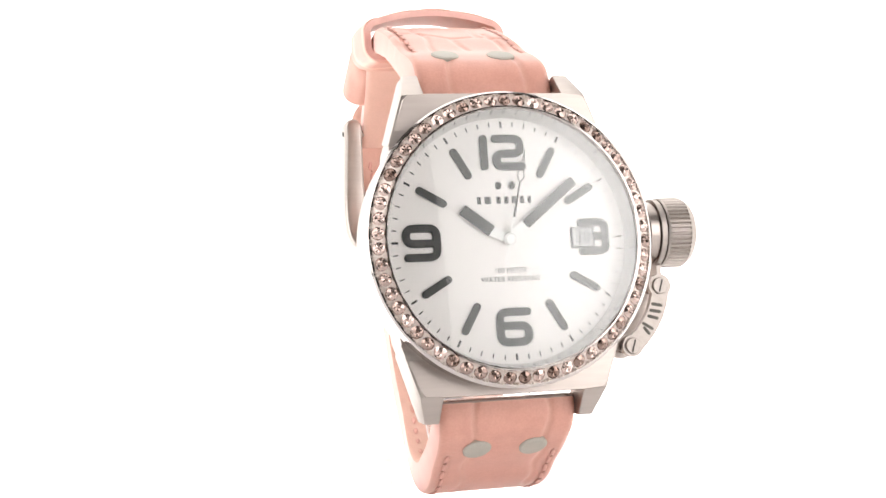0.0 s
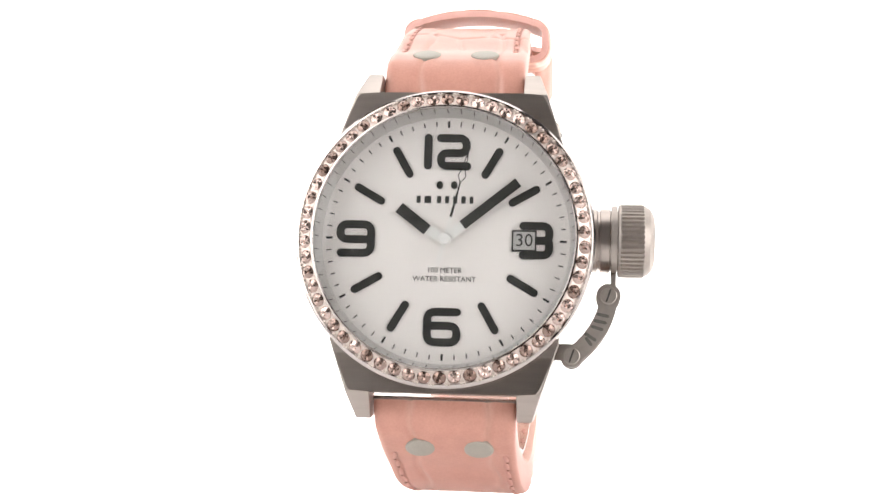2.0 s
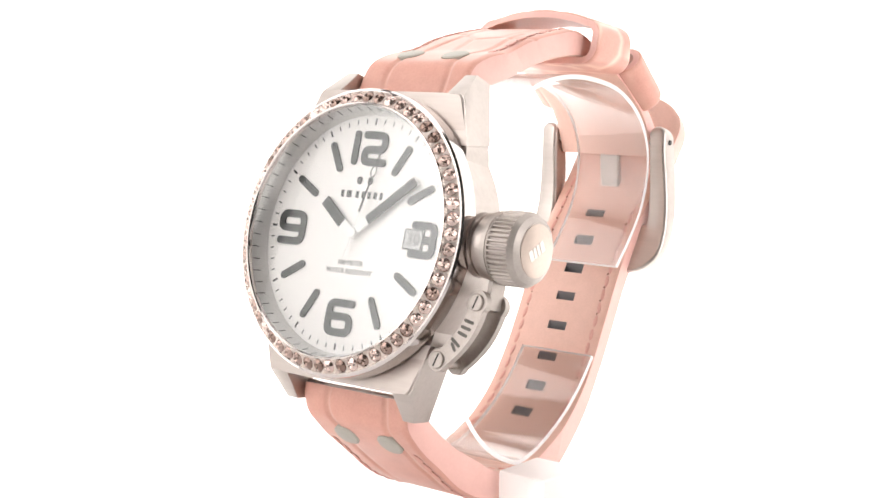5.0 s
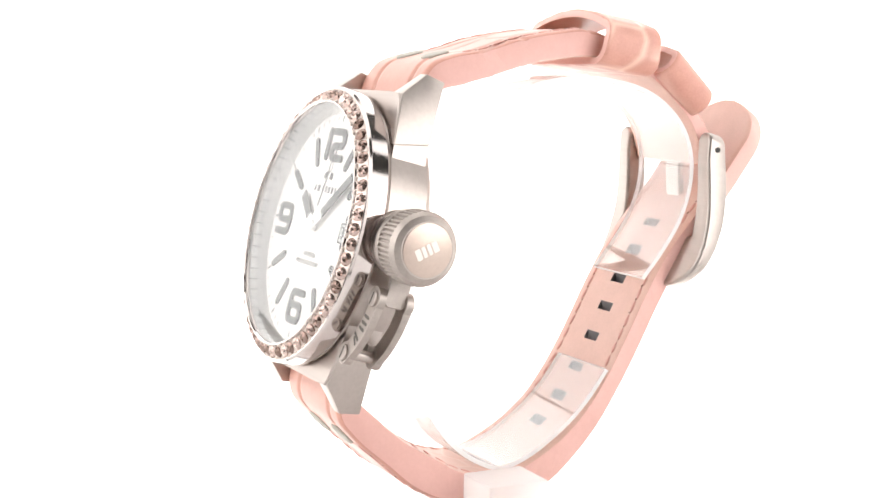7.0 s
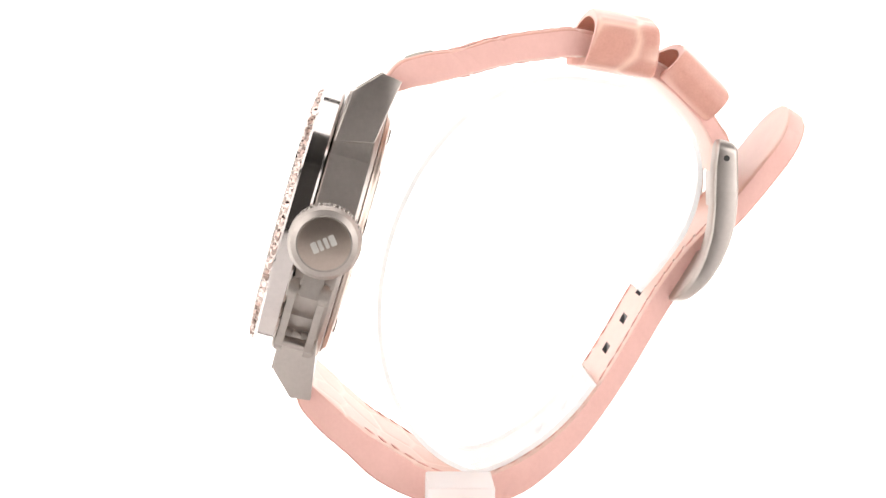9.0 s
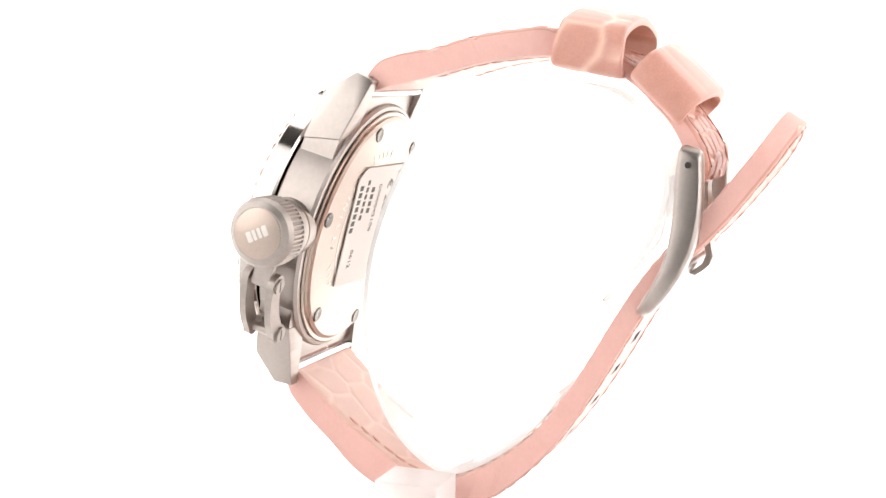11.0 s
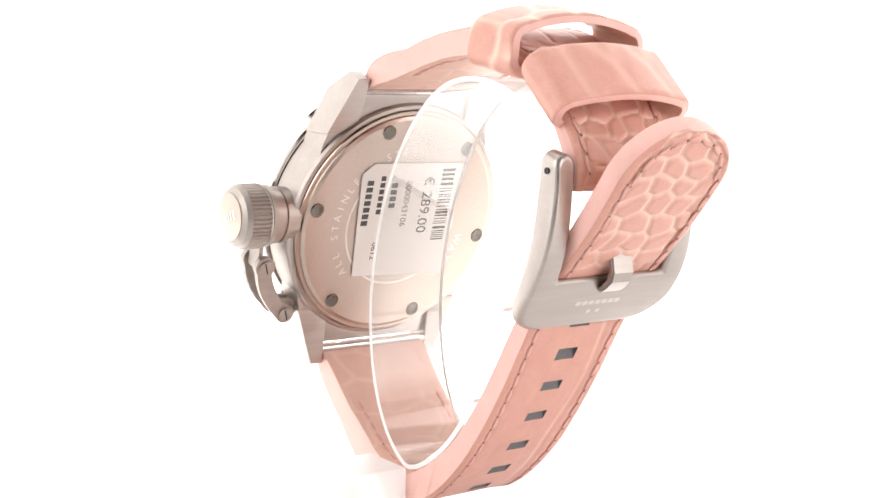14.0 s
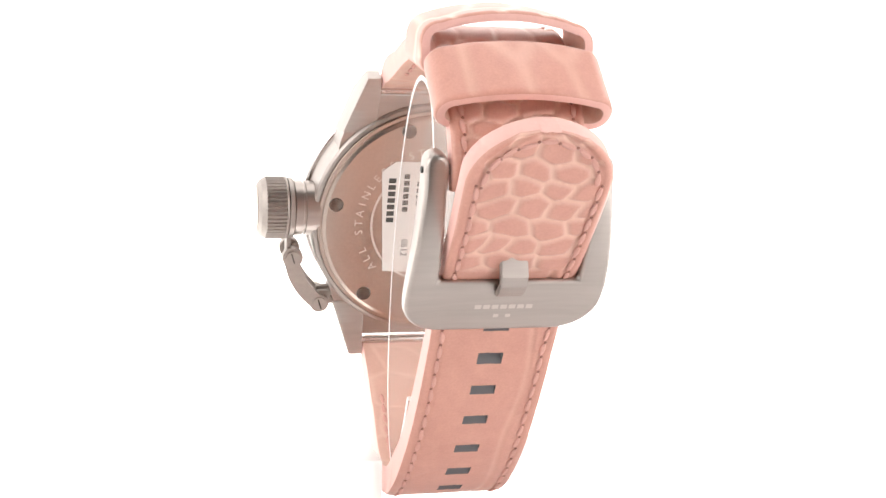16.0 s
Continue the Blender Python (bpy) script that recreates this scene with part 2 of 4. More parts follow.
# ---------------------------------------------------------------- studio
def studio():
    rx, y0, y1, top = 0.75, -0.70, 0.95, 0.95
    def slab(name, lo, hi, label):
        bm = bmesh.new()
        bmesh.ops.create_cube(bm, size=1, matrix=Matrix.Translation((Vector(lo) + Vector(hi)) / 2) @ Matrix.Diagonal((*(Vector(hi) - Vector(lo)), 1)))
        tagged(part(name, bm, WALLS, None, "", None, False), label, "wall" if "wall" in name else name, "", "structure")
    slab("floor", (-rx, y0, -0.03), (rx, y1, -0.002), "dark grey painted studio floor under the light table")
    slab("wall_north", (-rx, y1, -0.03), (rx, y1 + 0.02, top), "dark grey studio wall behind the white sheet")
    slab("wall_south", (-rx, y0 - 0.02, -0.03), (rx, y0, top), "dark grey studio wall behind the camera")
    slab("wall_east", (rx, y0, -0.03), (rx + 0.02, y1, top), "dark grey studio wall beside a light panel")
    slab("wall_west", (-rx - 0.02, y0, -0.03), (-rx, y1, top), "dark grey studio wall beside a light panel")
    slab("ceiling", (-rx, y0, top), (rx, y1, top + 0.02), "dark grey studio ceiling above the light panels")
    # backlit sheet: flat under the watch, swept up behind it
    bm = bmesh.new()
    run = [(0.004, 0.0), (0.45, 0.0)] + [(0.45 + 0.3 * math.sin(g), 0.3 - 0.3 * math.cos(g)) for g in [radians(10 * k) for k in range(1, 10)]] + [(0.75, 0.85)]
    a = [bm.verts.new((-0.70, y, z)) for y, z in run]
    b = [bm.verts.new((0.70, y, z)) for y, z in run]
    for i in range(len(run) - 1):
        bm.faces.new((a[i], b[i], b[i + 1], a[i + 1]))
    bmesh.ops.solidify(bm, geom=list(bm.faces), thickness=0.0015)
    tagged(part("table", prism(rect(-0.70, -0.46, 0.70, 0.002), -0.0018, -0.0002), BOARD, None, "", None, False), "plain white table top in front of the lit sheet", "table", "", "structure")
    tagged(part("backdrop", bm, SHEET, None, "", None), "seamless white backlit sheet swept up behind the watch", "backdrop", "", "structure")

    def light_panel(name, label, foot, end, z0, z1, glow):
        root = thing(name, label, "studio light", "light panels round the table")
        a, b = Vector((*foot, 0)), Vector((*end, 0))
        along = (b - a).normalized()
        back = Vector((-along.y, along.x, 0))
        if back.dot(a + b) < 0:
            back = -back
        m = frame_of(a, along, (0, 0, 1))
        sgn = 1 if m.to_3x3().col[2].dot(back) > 0 else -1
        w = (b - a).length
        part("diffuser", prism(rect(0.012, z0 + 0.012, w - 0.012, z1 - 0.012), 0, sgn * 0.003, m), glow, root, "glowing white diffuser cloth", None, False)
        part("housing", prism(rect(0, z0, w, z1), sgn * 0.004, sgn * 0.04, m, None, 0.004), HOUSING, root, "black panel housing", None, False)
    light_panel("light_panel", "tall white glowing light panel standing on the floor", (-0.195, -0.43), (-0.52, 0.0), 0.0, 0.74, SIDE)
    light_panel("light_panel", "tall white glowing light panel standing on the floor", (0.52, -0.04), (0.19, -0.43), 0.0, 0.44, SIDE_KEY)
    light_panel("light_panel", "long dimmer light panel standing on the floor", (-0.52, 0.02), (-0.62, 0.66), -0.002, 0.80, FILL)
    light_panel("light_panel", "long dimmer light panel standing on the floor", (0.62, 0.66), (0.52, 0.02), -0.002, 0.80, FILL)
    root = thing("ceiling_light_panel", "square white glowing light panel under the ceiling", "studio light", "light panels round the table")
    part("diffuser", prism(rect(-0.38, -0.10, 0.38, 0.60), 0.880, 0.884), TOP, root, "glowing white diffuser cloth", None, False)
    part("housing", prism(rect(-0.40, -0.12, 0.40, 0.62), 0.885, 0.95, None, None, 0.004), HOUSING, root, "black panel housing", None, False)


studio()
# ---------------------------------------------------------------- the watch
watch = thing("wristwatch", "steel wristwatch with crystal-set bezel and pink leather strap on stand", "watch")


def case():
    bm = lathe([(0, -1.25), (21.9, -1.25), (22.05, -1.45), (22.05, -7.75), (21.75, -8.3), (21.15, -8.45), (21.08, -8.0), (0, -8.0)], 128, None, False)
    # barrel-shaped ends between the lugs
    barrel = [(17.75, 13.1), (17.5, 14.7), (16.2, 18.6), (14.9, 22.4), (14.2, 23.2), (11.0, 23.25)]
    outline = barrel + [(-x, y) for x, y in barrel[::-1]] + [(-x, -y) for x, y in barrel] + [(x, -y) for x, y in barrel[::-1]]
    prism(outline, -7.45, -1.6, None, bm, 0.18)
    bm.normal_update()
    for f in bm.faces:
        f.material_index = 0 if abs(f.normal.z) > 0.7 else 1
    part("case_body", bm, [STEEL, SATIN], watch, "brushed steel case body")
    for sx in (1, -1):
        for sy in (1, -1):
            b = bmesh.new()
            prof = [(15.0, -1.42), (23.1, -2.0), (27.2, -5.85), (26.7, -9.15), (20.5, -8.2), (16.4, -7.6)]
            inner = [b.verts.new((sx * 11.25, sy * y, z)) for y, z in prof]
            outer = [b.verts.new((sx * (17.9 - 0.335 * (y - 14.3)), sy * y, z)) for y, z in prof]
            b.faces.new(inner)
            b.faces.new(outer[::-1])
            for i in range(len(prof)):
                j = (i + 1) % len(prof)
                b.faces.new((inner[i], outer[i], outer[j], inner[j]))
            bmesh.ops.recalc_face_normals(b, faces=b.faces)
            bmesh.ops.bevel(b, geom=list(b.edges), offset=0.16, segments=2, affect="EDGES", profile=0.5)
            part("lug", b, SATIN, watch)
    for sy in (1, -1):
        m = frame_of((-11.3, sy * 24.3, -8.0), (0, 1, 0), (0, 0, 1))
        b = lathe([(0, 0), (0.75, 0), (0.75, 22.6), (0, 22.6)], 16, m, False)
        part("spring_bar", b, POLISH, watch, "thin polished spring bar")


def bezel():
    bm = lathe([(19.75, 0.2), (19.75, 3.55), (19.9, 3.75), (20.12, 3.7), (20.2, 3.4), (22.05, 2.35), (22.15, 2.5), (22.4, 2.42),
                (22.7, 2.1), (22.7, -0.6), (22.45, -0.95), (21.0, -1.1), (20.0, -0.9)], 160)
    for f in bm.faces:
        c = f.calc_center_median()
        if 20.17 < math.hypot(c.x, c.y) < 22.03 and c.z > 1.2:
            f.material_index = 1
    ring = part("bezel", bm, [POLISH, PAVE], watch, "polished steel bezel set with champagne crystals")
    # one brilliant, shared by all
    gem = bmesh.new()
    n = 8
    table = [gem.verts.new((0.46 * math.cos(2 * math.pi * i / n), 0.46 * math.sin(2 * math.pi * i / n), 0.42)) for i in range(n)]
    middle = [gem.verts.new((0.76 * math.cos(2 * math.pi * (i + 0.5) / n), 0.76 * math.sin(2 * math.pi * (i + 0.5) / n), 0.27)) for i in range(n)]
    girdle = [gem.verts.new((1.05 * math.cos(math.pi * i / n), 1.05 * math.sin(math.pi * i / n), 0.0)) for i in range(2 * n)]
    low = [gem.verts.new((1.05 * math.cos(math.pi * i / n), 1.05 * math.sin(math.pi * i / n), -0.3)) for i in range(2 * n)]
    hub = gem.verts.new((0, 0, 0.12))
    for i in range(n):
        j = (i + 1) % n
        gem.faces.new((table[i], table[j], hub))
        gem.faces.new((table[i], middle[i], table[j]))
        gem.faces.new((table[i], middle[i - 1], girdle[2 * i]))
        gem.faces.new((table[i], girdle[2 * i], middle[i]))
        gem.faces.new((middle[i], girdle[2 * i], girdle[2 * i + 1]))
        gem.faces.new((middle[i], girdle[2 * i + 1], girdle[(2 * i + 2) % (2 * n)]))
    for i in range(2 * n):
        j = (i + 1) % (2 * n)
        gem.faces.new((girdle[i], low[i], low[j], girdle[j]))
    bmesh.ops.recalc_face_normals(gem, faces=gem.faces)
    me = bpy.data.meshes.new("crystal")
    gem.to_mesh(me)
    gem.free()
    me.materials.append(GEM)
    beads = bmesh.new()
    count = 58
    for k in range(count):
        a = 2 * math.pi * (k + 0.5) / count
        ob = new("crystal", me)
        ob.parent = ring
        c, s = math.cos(a), math.sin(a)
        m = frame_of((21.13 * c, 21.13 * s, 2.93), (-s, c, 0), (c, s, -0.55))
        m = m if m.to_3x3().col[2].z > 0 else m @ Matrix.Rotation(math.pi, 4, "Y")
        ob.matrix_local = TO_PLACE @ m @ pose(0, 0, 0, random.uniform(-9, 9), random.uniform(-9, 9), random.uniform(0, 360))
        for r, z in ((20.2, 3.42), (22.05, 2.42)):
            for off in (-0.5, 0.5):
                g = a + math.pi / count + off * 0.022
                bmesh.ops.create_uvsphere(beads, u_segments=6, v_segments=4, radius=0.27, matrix=Matrix.Translation((r * math.cos(g), r * math.sin(g), z)))
    tagged(part("bead_setting", beads, PAVE, ring, "tiny polished steel setting beads"), kind="stuff")


def dial():
    face = part("dial", lathe([(0, 0), (19.7, 0), (19.7, -0.6), (0, -0.6)], 128, None, False), DIAL, watch, "silver-white sunray dial with dark numerals")
    part("flange", lathe([(19.74, 0.02), (19.74, 2.9), (19.70, 2.9), (18.95, 0.02)], 128), FLANGE, watch, "pale grey minute flange round the dial")
    for k in range(60):
        a = radians(90 - 6 * k)
        u = Vector((math.cos(a), math.sin(a)))
        w = 0.34 if k % 5 == 0 else 0.19
        r0, r1 = (17.35, 18.4) if k % 5 == 0 else (17.6, 18.35)
        bm = prism(rect(r0, -w / 2, r1, w / 2), 0.005, 0.03, Matrix.Rotation(a, 4, "Z"))
        # ink bar on the flange paints the reflection of the dial tick
        slope = Matrix.Rotation(a, 4, "Z") @ Matrix.Translation((19.5, 0, 2.15)) @ Matrix.Rotation(radians(-75.4), 4, "Y")
        prism(rect(-0.65, -0.07, 0.65, 0.07), 0.0, 0.04, slope, bm)
        part("minute_mark_with_reflection", bm, INK, face, "", TO_PLACE, False)
    for h in (1, 2, 4, 5, 7, 8, 10, 11):
        a = radians(90 - 30 * h)
        u = Vector((math.cos(a), math.sin(a)))
        part("hour_marker", prism(capsule(u * 11.6, u * 15.75, 1.2), 0.01, 0.28, None, None), INK, face, "", TO_PLACE, False)
    w = 1.22
    numerals = {
        "numeral_twelve": [[(-3.05, 11.4), (-3.05, 15.7)], [(-1.15, 15.68), (2.85, 15.68), (2.85, 13.35), (-1.05, 13.35), (-1.05, 11.35), (3.0, 11.35)]],
        "numeral_three": [[(11.8, 2.3), (15.75, 2.3), (15.75, 0.07), (14.0, 0.07)], [(14.6, 0.07), (15.75, 0.07), (15.75, -2.15), (11.85, -2.15)]],
        "numeral_six": [[(2.1, -11.05), (-2.35, -11.05), (-2.35, -15.65), (2.15, -15.65), (2.15, -13.15), (-1.9, -13.15)]],
        "numeral_nine": [[(-16.0, -2.3), (-11.4, -2.3), (-11.4, 2.1), (-16.15, 2.1), (-16.15, -0.2), (-11.9, -0.2)]],
    }
    for name, paths in numerals.items():
        bm = bmesh.new()
        for i, pts in enumerate(paths):
            stroke(bm, pts, w, 0.01, 0.28 + 0.006 * i, 1.25)
        part(name, bm, INK, face, "", TO_PLACE, False)
    # the mark above the middle: two dots and a row of plain bars
    for x in (-1.1, 1.1):
        part("dot", prism([(x + 0.5 * math.cos(radians(30 * i)), 8.4 + 0.62 * math.sin(radians(30 * i))) for i in range(12)], 0.01, 0.2), INK, face, "", TO_PLACE, False)
    x = -4.75
    for wd in (0.95, 1.35, 0.0, 1.0, 0.95, 1.0, 1.0, 0.9):
        if wd:
            part("brand_bar", prism(rect(x + 0.14, 5.6, x + wd - 0.2, 6.7), 0.005, 0.05), INK, face, "", TO_PLACE, False)
        x += wd + 0.27
    part("depth_lettering", lettering("100 METER", 1.12, pose(0, -4.72, 0.02)), INK, face, "", TO_PLACE, False)
    part("resist_lettering", lettering("WATER RESISTANT", 1.12, pose(0, -6.05, 0.02)), INK, face, "", TO_PLACE, False)
    # date window
    bm = bmesh.new()
    x0, y0, x1, y1 = 10.1, -1.62, 13.85, 1.62
    for q in ((x0, y0, x1, y0 + 0.24), (x0, y1 - 0.24, x1, y1), (x0, y0 + 0.24, x0 + 0.24, y1 - 0.24), (x1 - 0.24, y0 + 0.24, x1, y1 - 0.24)):
        prism(rect(*q), 0.02, 0.34, None, bm)
    win = part("date_window", bm, INK, face, "dark framed date window", TO_PLACE, False)
    part("date_disc", prism(rect(x0 + 0.24, y0 + 0.24, x1 - 0.24, y1 - 0.24), 0.02, 0.30), RING, win, "white date disc", TO_PLACE, False)
    part("date_numeral", lettering("30", 2.75, pose(11.98, 0, 0.33)), INK, win, "", TO_PLACE, False)

    def hand(name, tip_a, tip_b, w0, w1, z, label):
        a, b = Vector(tip_a), Vector(tip_b)
        t = (b - a).normalized()
        n = Vector((-t.y, t.x))
        blade = part(name, prism([tuple(a + n * w0 / 2), tuple(b + n * w1 / 2), tuple(b - n * w1 / 2), tuple(a - n * w0 / 2)], z, z + 0.18), INK, watch, label, TO_PLACE, False)
        part("hand_root", prism([tuple(n * 0.45 - t * 0.8), tuple(n * 0.75 + a * 0.5), tuple(a + n * w0 / 2), tuple(a - n * w0 / 2), tuple(a * 0.5 - n * 0.75), tuple(-n * 0.45 - t * 0.8)], z, z + 0.17), WHITE, blade, "white root of the hand", TO_PLACE, False)
    hand("hour_hand", (-2.75, 1.35), (-7.2, 4.75), 1.75, 1.75, 0.45, "dark broad hour hand")
    hand("minute_hand", (2.6, 2.15), (10.9, 8.85), 1.5, 1.5, 0.75, "dark broad minute hand")
    b = bmesh.new()
    u = Vector((3.3, 13.7)).normalized()
    n = Vector((-u.y, u.x))
    prism([tuple(u * 3.3 + n * 0.2), tuple(u * 3.3 - n * 0.2), tuple(u * 8.9 - n * 0.1), tuple(u * 8.9 + n * 0.1)], 1.05, 1.15, None, b)
    dia = [u * 8.9, u * 9.9 + n * 0.6, u * 10.9 + n * 0.28, u * 14.1, u * 10.9 - n * 0.28, u * 9.9 - n * 0.6]
    for p, q in zip(dia, dia[1:] + dia[:1]):
        prism(capsule(p, q, 0.13, 2), 1.05, 1.15, None, b)
    sec = part("second_hand", b, INK, watch, "thin dark second hand with an open diamond", TO_PLACE, False)
    part("hand_root", prism(capsule(u * -4.0, u * 3.3, 0.4, 3), 1.06, 1.16), WHITE, sec, "white root of the hand", TO_PLACE, False)
    part("hand_hub", lathe([(0, 0.3), (0.9, 0.3), (0.9, 1.25), (0.7, 1.4), (0, 1.4)], 24, None, False), WHITE, watch, "white hub of the hands")
    # domed crystal
    R = 19.76
    up = [(R * k / 14, 3.5 + 0.75 * (1 - (k / 14) ** 2)) for k in range(15)]
    down = [(r * 0.995, z - 0.35) for r, z in up[::-1]]
    cr = part("watch_glass", lathe(up + down, 128, None, False), GLASS, watch, "clear domed watch glass")
    cr.visible_shadow = False


CROWN_Y, CROWN_Z = 0.85, -4.3


GUARD_FRONT, GUARD_REAR = -1.2, -7.0


def crown():
    m = frame_of((0, CROWN_Y, CROWN_Z), (0, 1, 0), (0, 0, 1))
    neck = part("crown_neck", lathe([(0, 20.5), (4.9, 20.5), (4.9, 22.9), (4.6, 23.0), (4.6, 23.35), (4.95, 23.45), (4.95, 24.85), (4.6, 24.95), (4.6, 26.2), (0, 26.2)], 64, m, False), STEEL, watch, "polished steel crown neck with grooves")
    cap = bmesh.new()
    n = 46
    rings = []
    for x, r, cut in ((26.1, 5.0, 0), (26.15, 5.5, 0), (26.5, 5.6, 0), (26.6, 5.6, 0.34), (29.9, 5.6, 0.34), (30.05, 5.5, 0), (30.9, 5.0, 0), (31.45, 4.2, 0)):
        row = []
        for i in range(n * 4):
            a = 2 * math.pi * i / (n * 4)
            rr = r - (cut if i % 4 in (2, 3) else 0)
            row.append(cap.verts.new((x, CROWN_Y + rr * math.cos(a), CROWN_Z + rr * math.sin(a))))
        rings.append(row)
    for a, b in zip(rings, rings[1:]):
        for i in range(n * 4):
            j = (i + 1) % (n * 4)
            cap.faces.new((a[i], a[j], b[j], b[i]))
    cap.faces.new(rings[0])
    cap.faces.new(rings[-1])
    cob = part("crown_cap", cap, BLAST, watch, "knurled steel screw cap over the crown")
    part("cap_disc", lathe([(0, 31.2), (3.95, 31.2), (3.95, 31.56), (3.8, 31.60), (0, 31.54)], 64, m, False), CAP, cob, "turned steel disc on the cap")
    f = frame_of((31.57, CROWN_Y, CROWN_Z), (0, 0.62, -0.78), (0, 0.78, 0.62))
    for x, w in ((-1.5, 0.45), (-0.55, 0.3), (0.35, 0.3), (1.35, 0.45)):
        part("brand_bar", prism(rect(x - w, -0.85, x + w, 0.85, 0.2), -0.1, 0.05, f), ENGRAVE, cob, "", TO_PLACE, False)

    # hinged guard that holds the cap's strap
    root = part("crown_guard", guard_plate(GUARD_FRONT - 1.15, GUARD_FRONT), BLAST, watch, "curved steel crown guard lever with screws")
    part("rear_plate", guard_plate(GUARD_REAR, GUARD_REAR + 1.15), BLAST, root)
    for x, y in ((24.8, -7.9), (19.45, -17.1)):
        for z0, z1, zs in ((GUARD_FRONT - 0.05, GUARD_FRONT + 0.4, 1), (GUARD_REAR - 0.4, GUARD_REAR + 0.05, -1)):
            mm = Matrix.Translation((x, y, 0))
            bolt = lathe([(0, z0), (1.3, z0), (1.3, z1 - 0.12) if zs > 0 else (1.3, z1), (1.15, z1), (0, z1)], 24, mm, False)
            sc = part("screw", bolt, BLAST, root, "slotted screw head")
            zz = z1 + 0.01 if zs > 0 else z0 - 0.01
            # the slot is a dark bar on the head, its shade painted
            part("slot", prism(capsule((x - 0.3, y - 0.9), (x + 0.3, y + 0.9), 0.25, 2), zz - 0.03, zz + 0.03), DARK, sc, "", TO_PLACE, False)
        part("hinge_pin", lathe([(0, GUARD_REAR + 0.3), (0.9, GUARD_REAR + 0.3), (0.9, GUARD_FRONT - 0.3), (0, GUARD_FRONT - 0.3)], 20, Matrix.Translation((x, y, 0)), False), STEEL, root)
    # plain bars for the plate's brand mark, its shade put in as dark colour
    for a, b in (((24.75, -11.0), (23.3, -10.7)), ((24.4, -12.0), (22.9, -11.7)), ((23.9, -13.0), (22.5, -12.6)), ((22.9, -14.6), (21.5, -13.7)), ((21.6, -14.4), (22.3, -15.3))):
        part("brand_bar", prism(capsule(a, b, 0.5, 3), GUARD_FRONT - 0.02, GUARD_FRONT + 0.03), SCRIPT, root, "", TO_PLACE, False)
    # strap of the cap: ring round the neck and a tongue down to the lever
    band = lathe([(4.7, 25.1), (5.4, 25.1), (5.4, 25.95), (4.7, 25.95)], 48, m)
    prism(rect(-8.6, CROWN_Z - 1.7, -4.1, CROWN_Z + 1.6, 0.6), 25.15, 25.9, frame_of((0, 0, 0), (0, 1, 0), (0, 0, 1)), band)
    part("cap_strap", band, BLAST, root, "flat steel strap from cap to guard")
    b = bmesh.new()
    for z0, z1 in ((GUARD_FRONT - 2.2, GUARD_FRONT - 1.2), (GUARD_REAR + 1.2, GUARD_REAR + 2.2)):
        prism(rect(15.2, -17.6, 19.7, -15.2, 0.4), z0, z1, None, b)
    part("hinge_block", b, BLAST, root)


def guard_plate(z0, z1):
    """A bent bar with a round eye at the upper and the lower screw."""
    a, b, c = Vector((24.8, -7.9)), Vector((24.3, -13.2)), Vector((19.45, -17.1))
    left, right = [], []
    n = 14
    for i in range(n + 1):
        t = i / n
        p = a * (1 - t) ** 2 + b * 2 * t * (1 - t) + c * t * t
        d = ((b - a) * (1 - t) + (c - b) * t).normalized()
        side = Vector((-d.y, d.x))
        left.append(tuple(p + side * 1.5))
        right.append(tuple(p - side * 1.25))
    bm = prism(left + right[::-1], z0, z1)
    for q, r in ((a, 1.85), (c, 1.7)):
        ring = [(q.x + r * math.cos(math.pi * k / 14), q.y + r * math.sin(math.pi * k / 14)) for k in range(28)]
        prism(ring, z0 - 0.03, z1 + 0.03, None, bm)
    return bm


def caseback():
    bm = lathe([(0, -9.75), (15.9, -9.75), (19.6, -9.6), (20.2, -9.3), (20.3, -8.9), (20.9, -8.85), (21.0, -8.6), (0, -8.6)], 128, None, False)
    back = part("case_back", bm, CAP, watch, "round screwed steel case back with engraved letters")
    part("engraved_ring", lathe([(11.2, -9.76), (11.6, -9.76), (11.6, -9.80), (11.2, -9.80)], 96), ENGRAVE, back)
    for x, y in [(18.3 * math.cos(radians(v)), 18.3 * math.sin(radians(v))) for v in (71.5, 11, -49.5, -110, -170, 130)]:
        part("key_hole", lathe([(0, -9.79), (0.6, -9.80), (1.0, -9.86), (1.18, -9.86), (1.32, -9.74), (1.32, -9.5), (0, -9.5)], 24, Matrix.Translation((x, y, 0)), False), DIMPLE, back, "shallow round wrench dimple")
    def ring_text(word, start, step, r):
        for i, ch in enumerate(word):
            if ch == " ":
                continue
            a = radians(start + step * i)
            part("engraved_letter", lettering(ch, 2.0, lettering_frame(r, a), 0.02), ENGRAVE, back, "", TO_PLACE, False)
    ring_text("ALL STAINLESS STEEL", -38, 7.6, 13.7)
    ring_text("WATER", 195, 8.0, 13.7)


def lettering_frame(r, a):
    """A letter on the back, its top outwards, read from behind."""
    c, s = math.cos(a), math.sin(a)
    up = Vector((c, s, 0))
    right = up.cross(Vector((0, 0, -1)))
    return frame_of((r * c, r * s, -9.78), right, up)


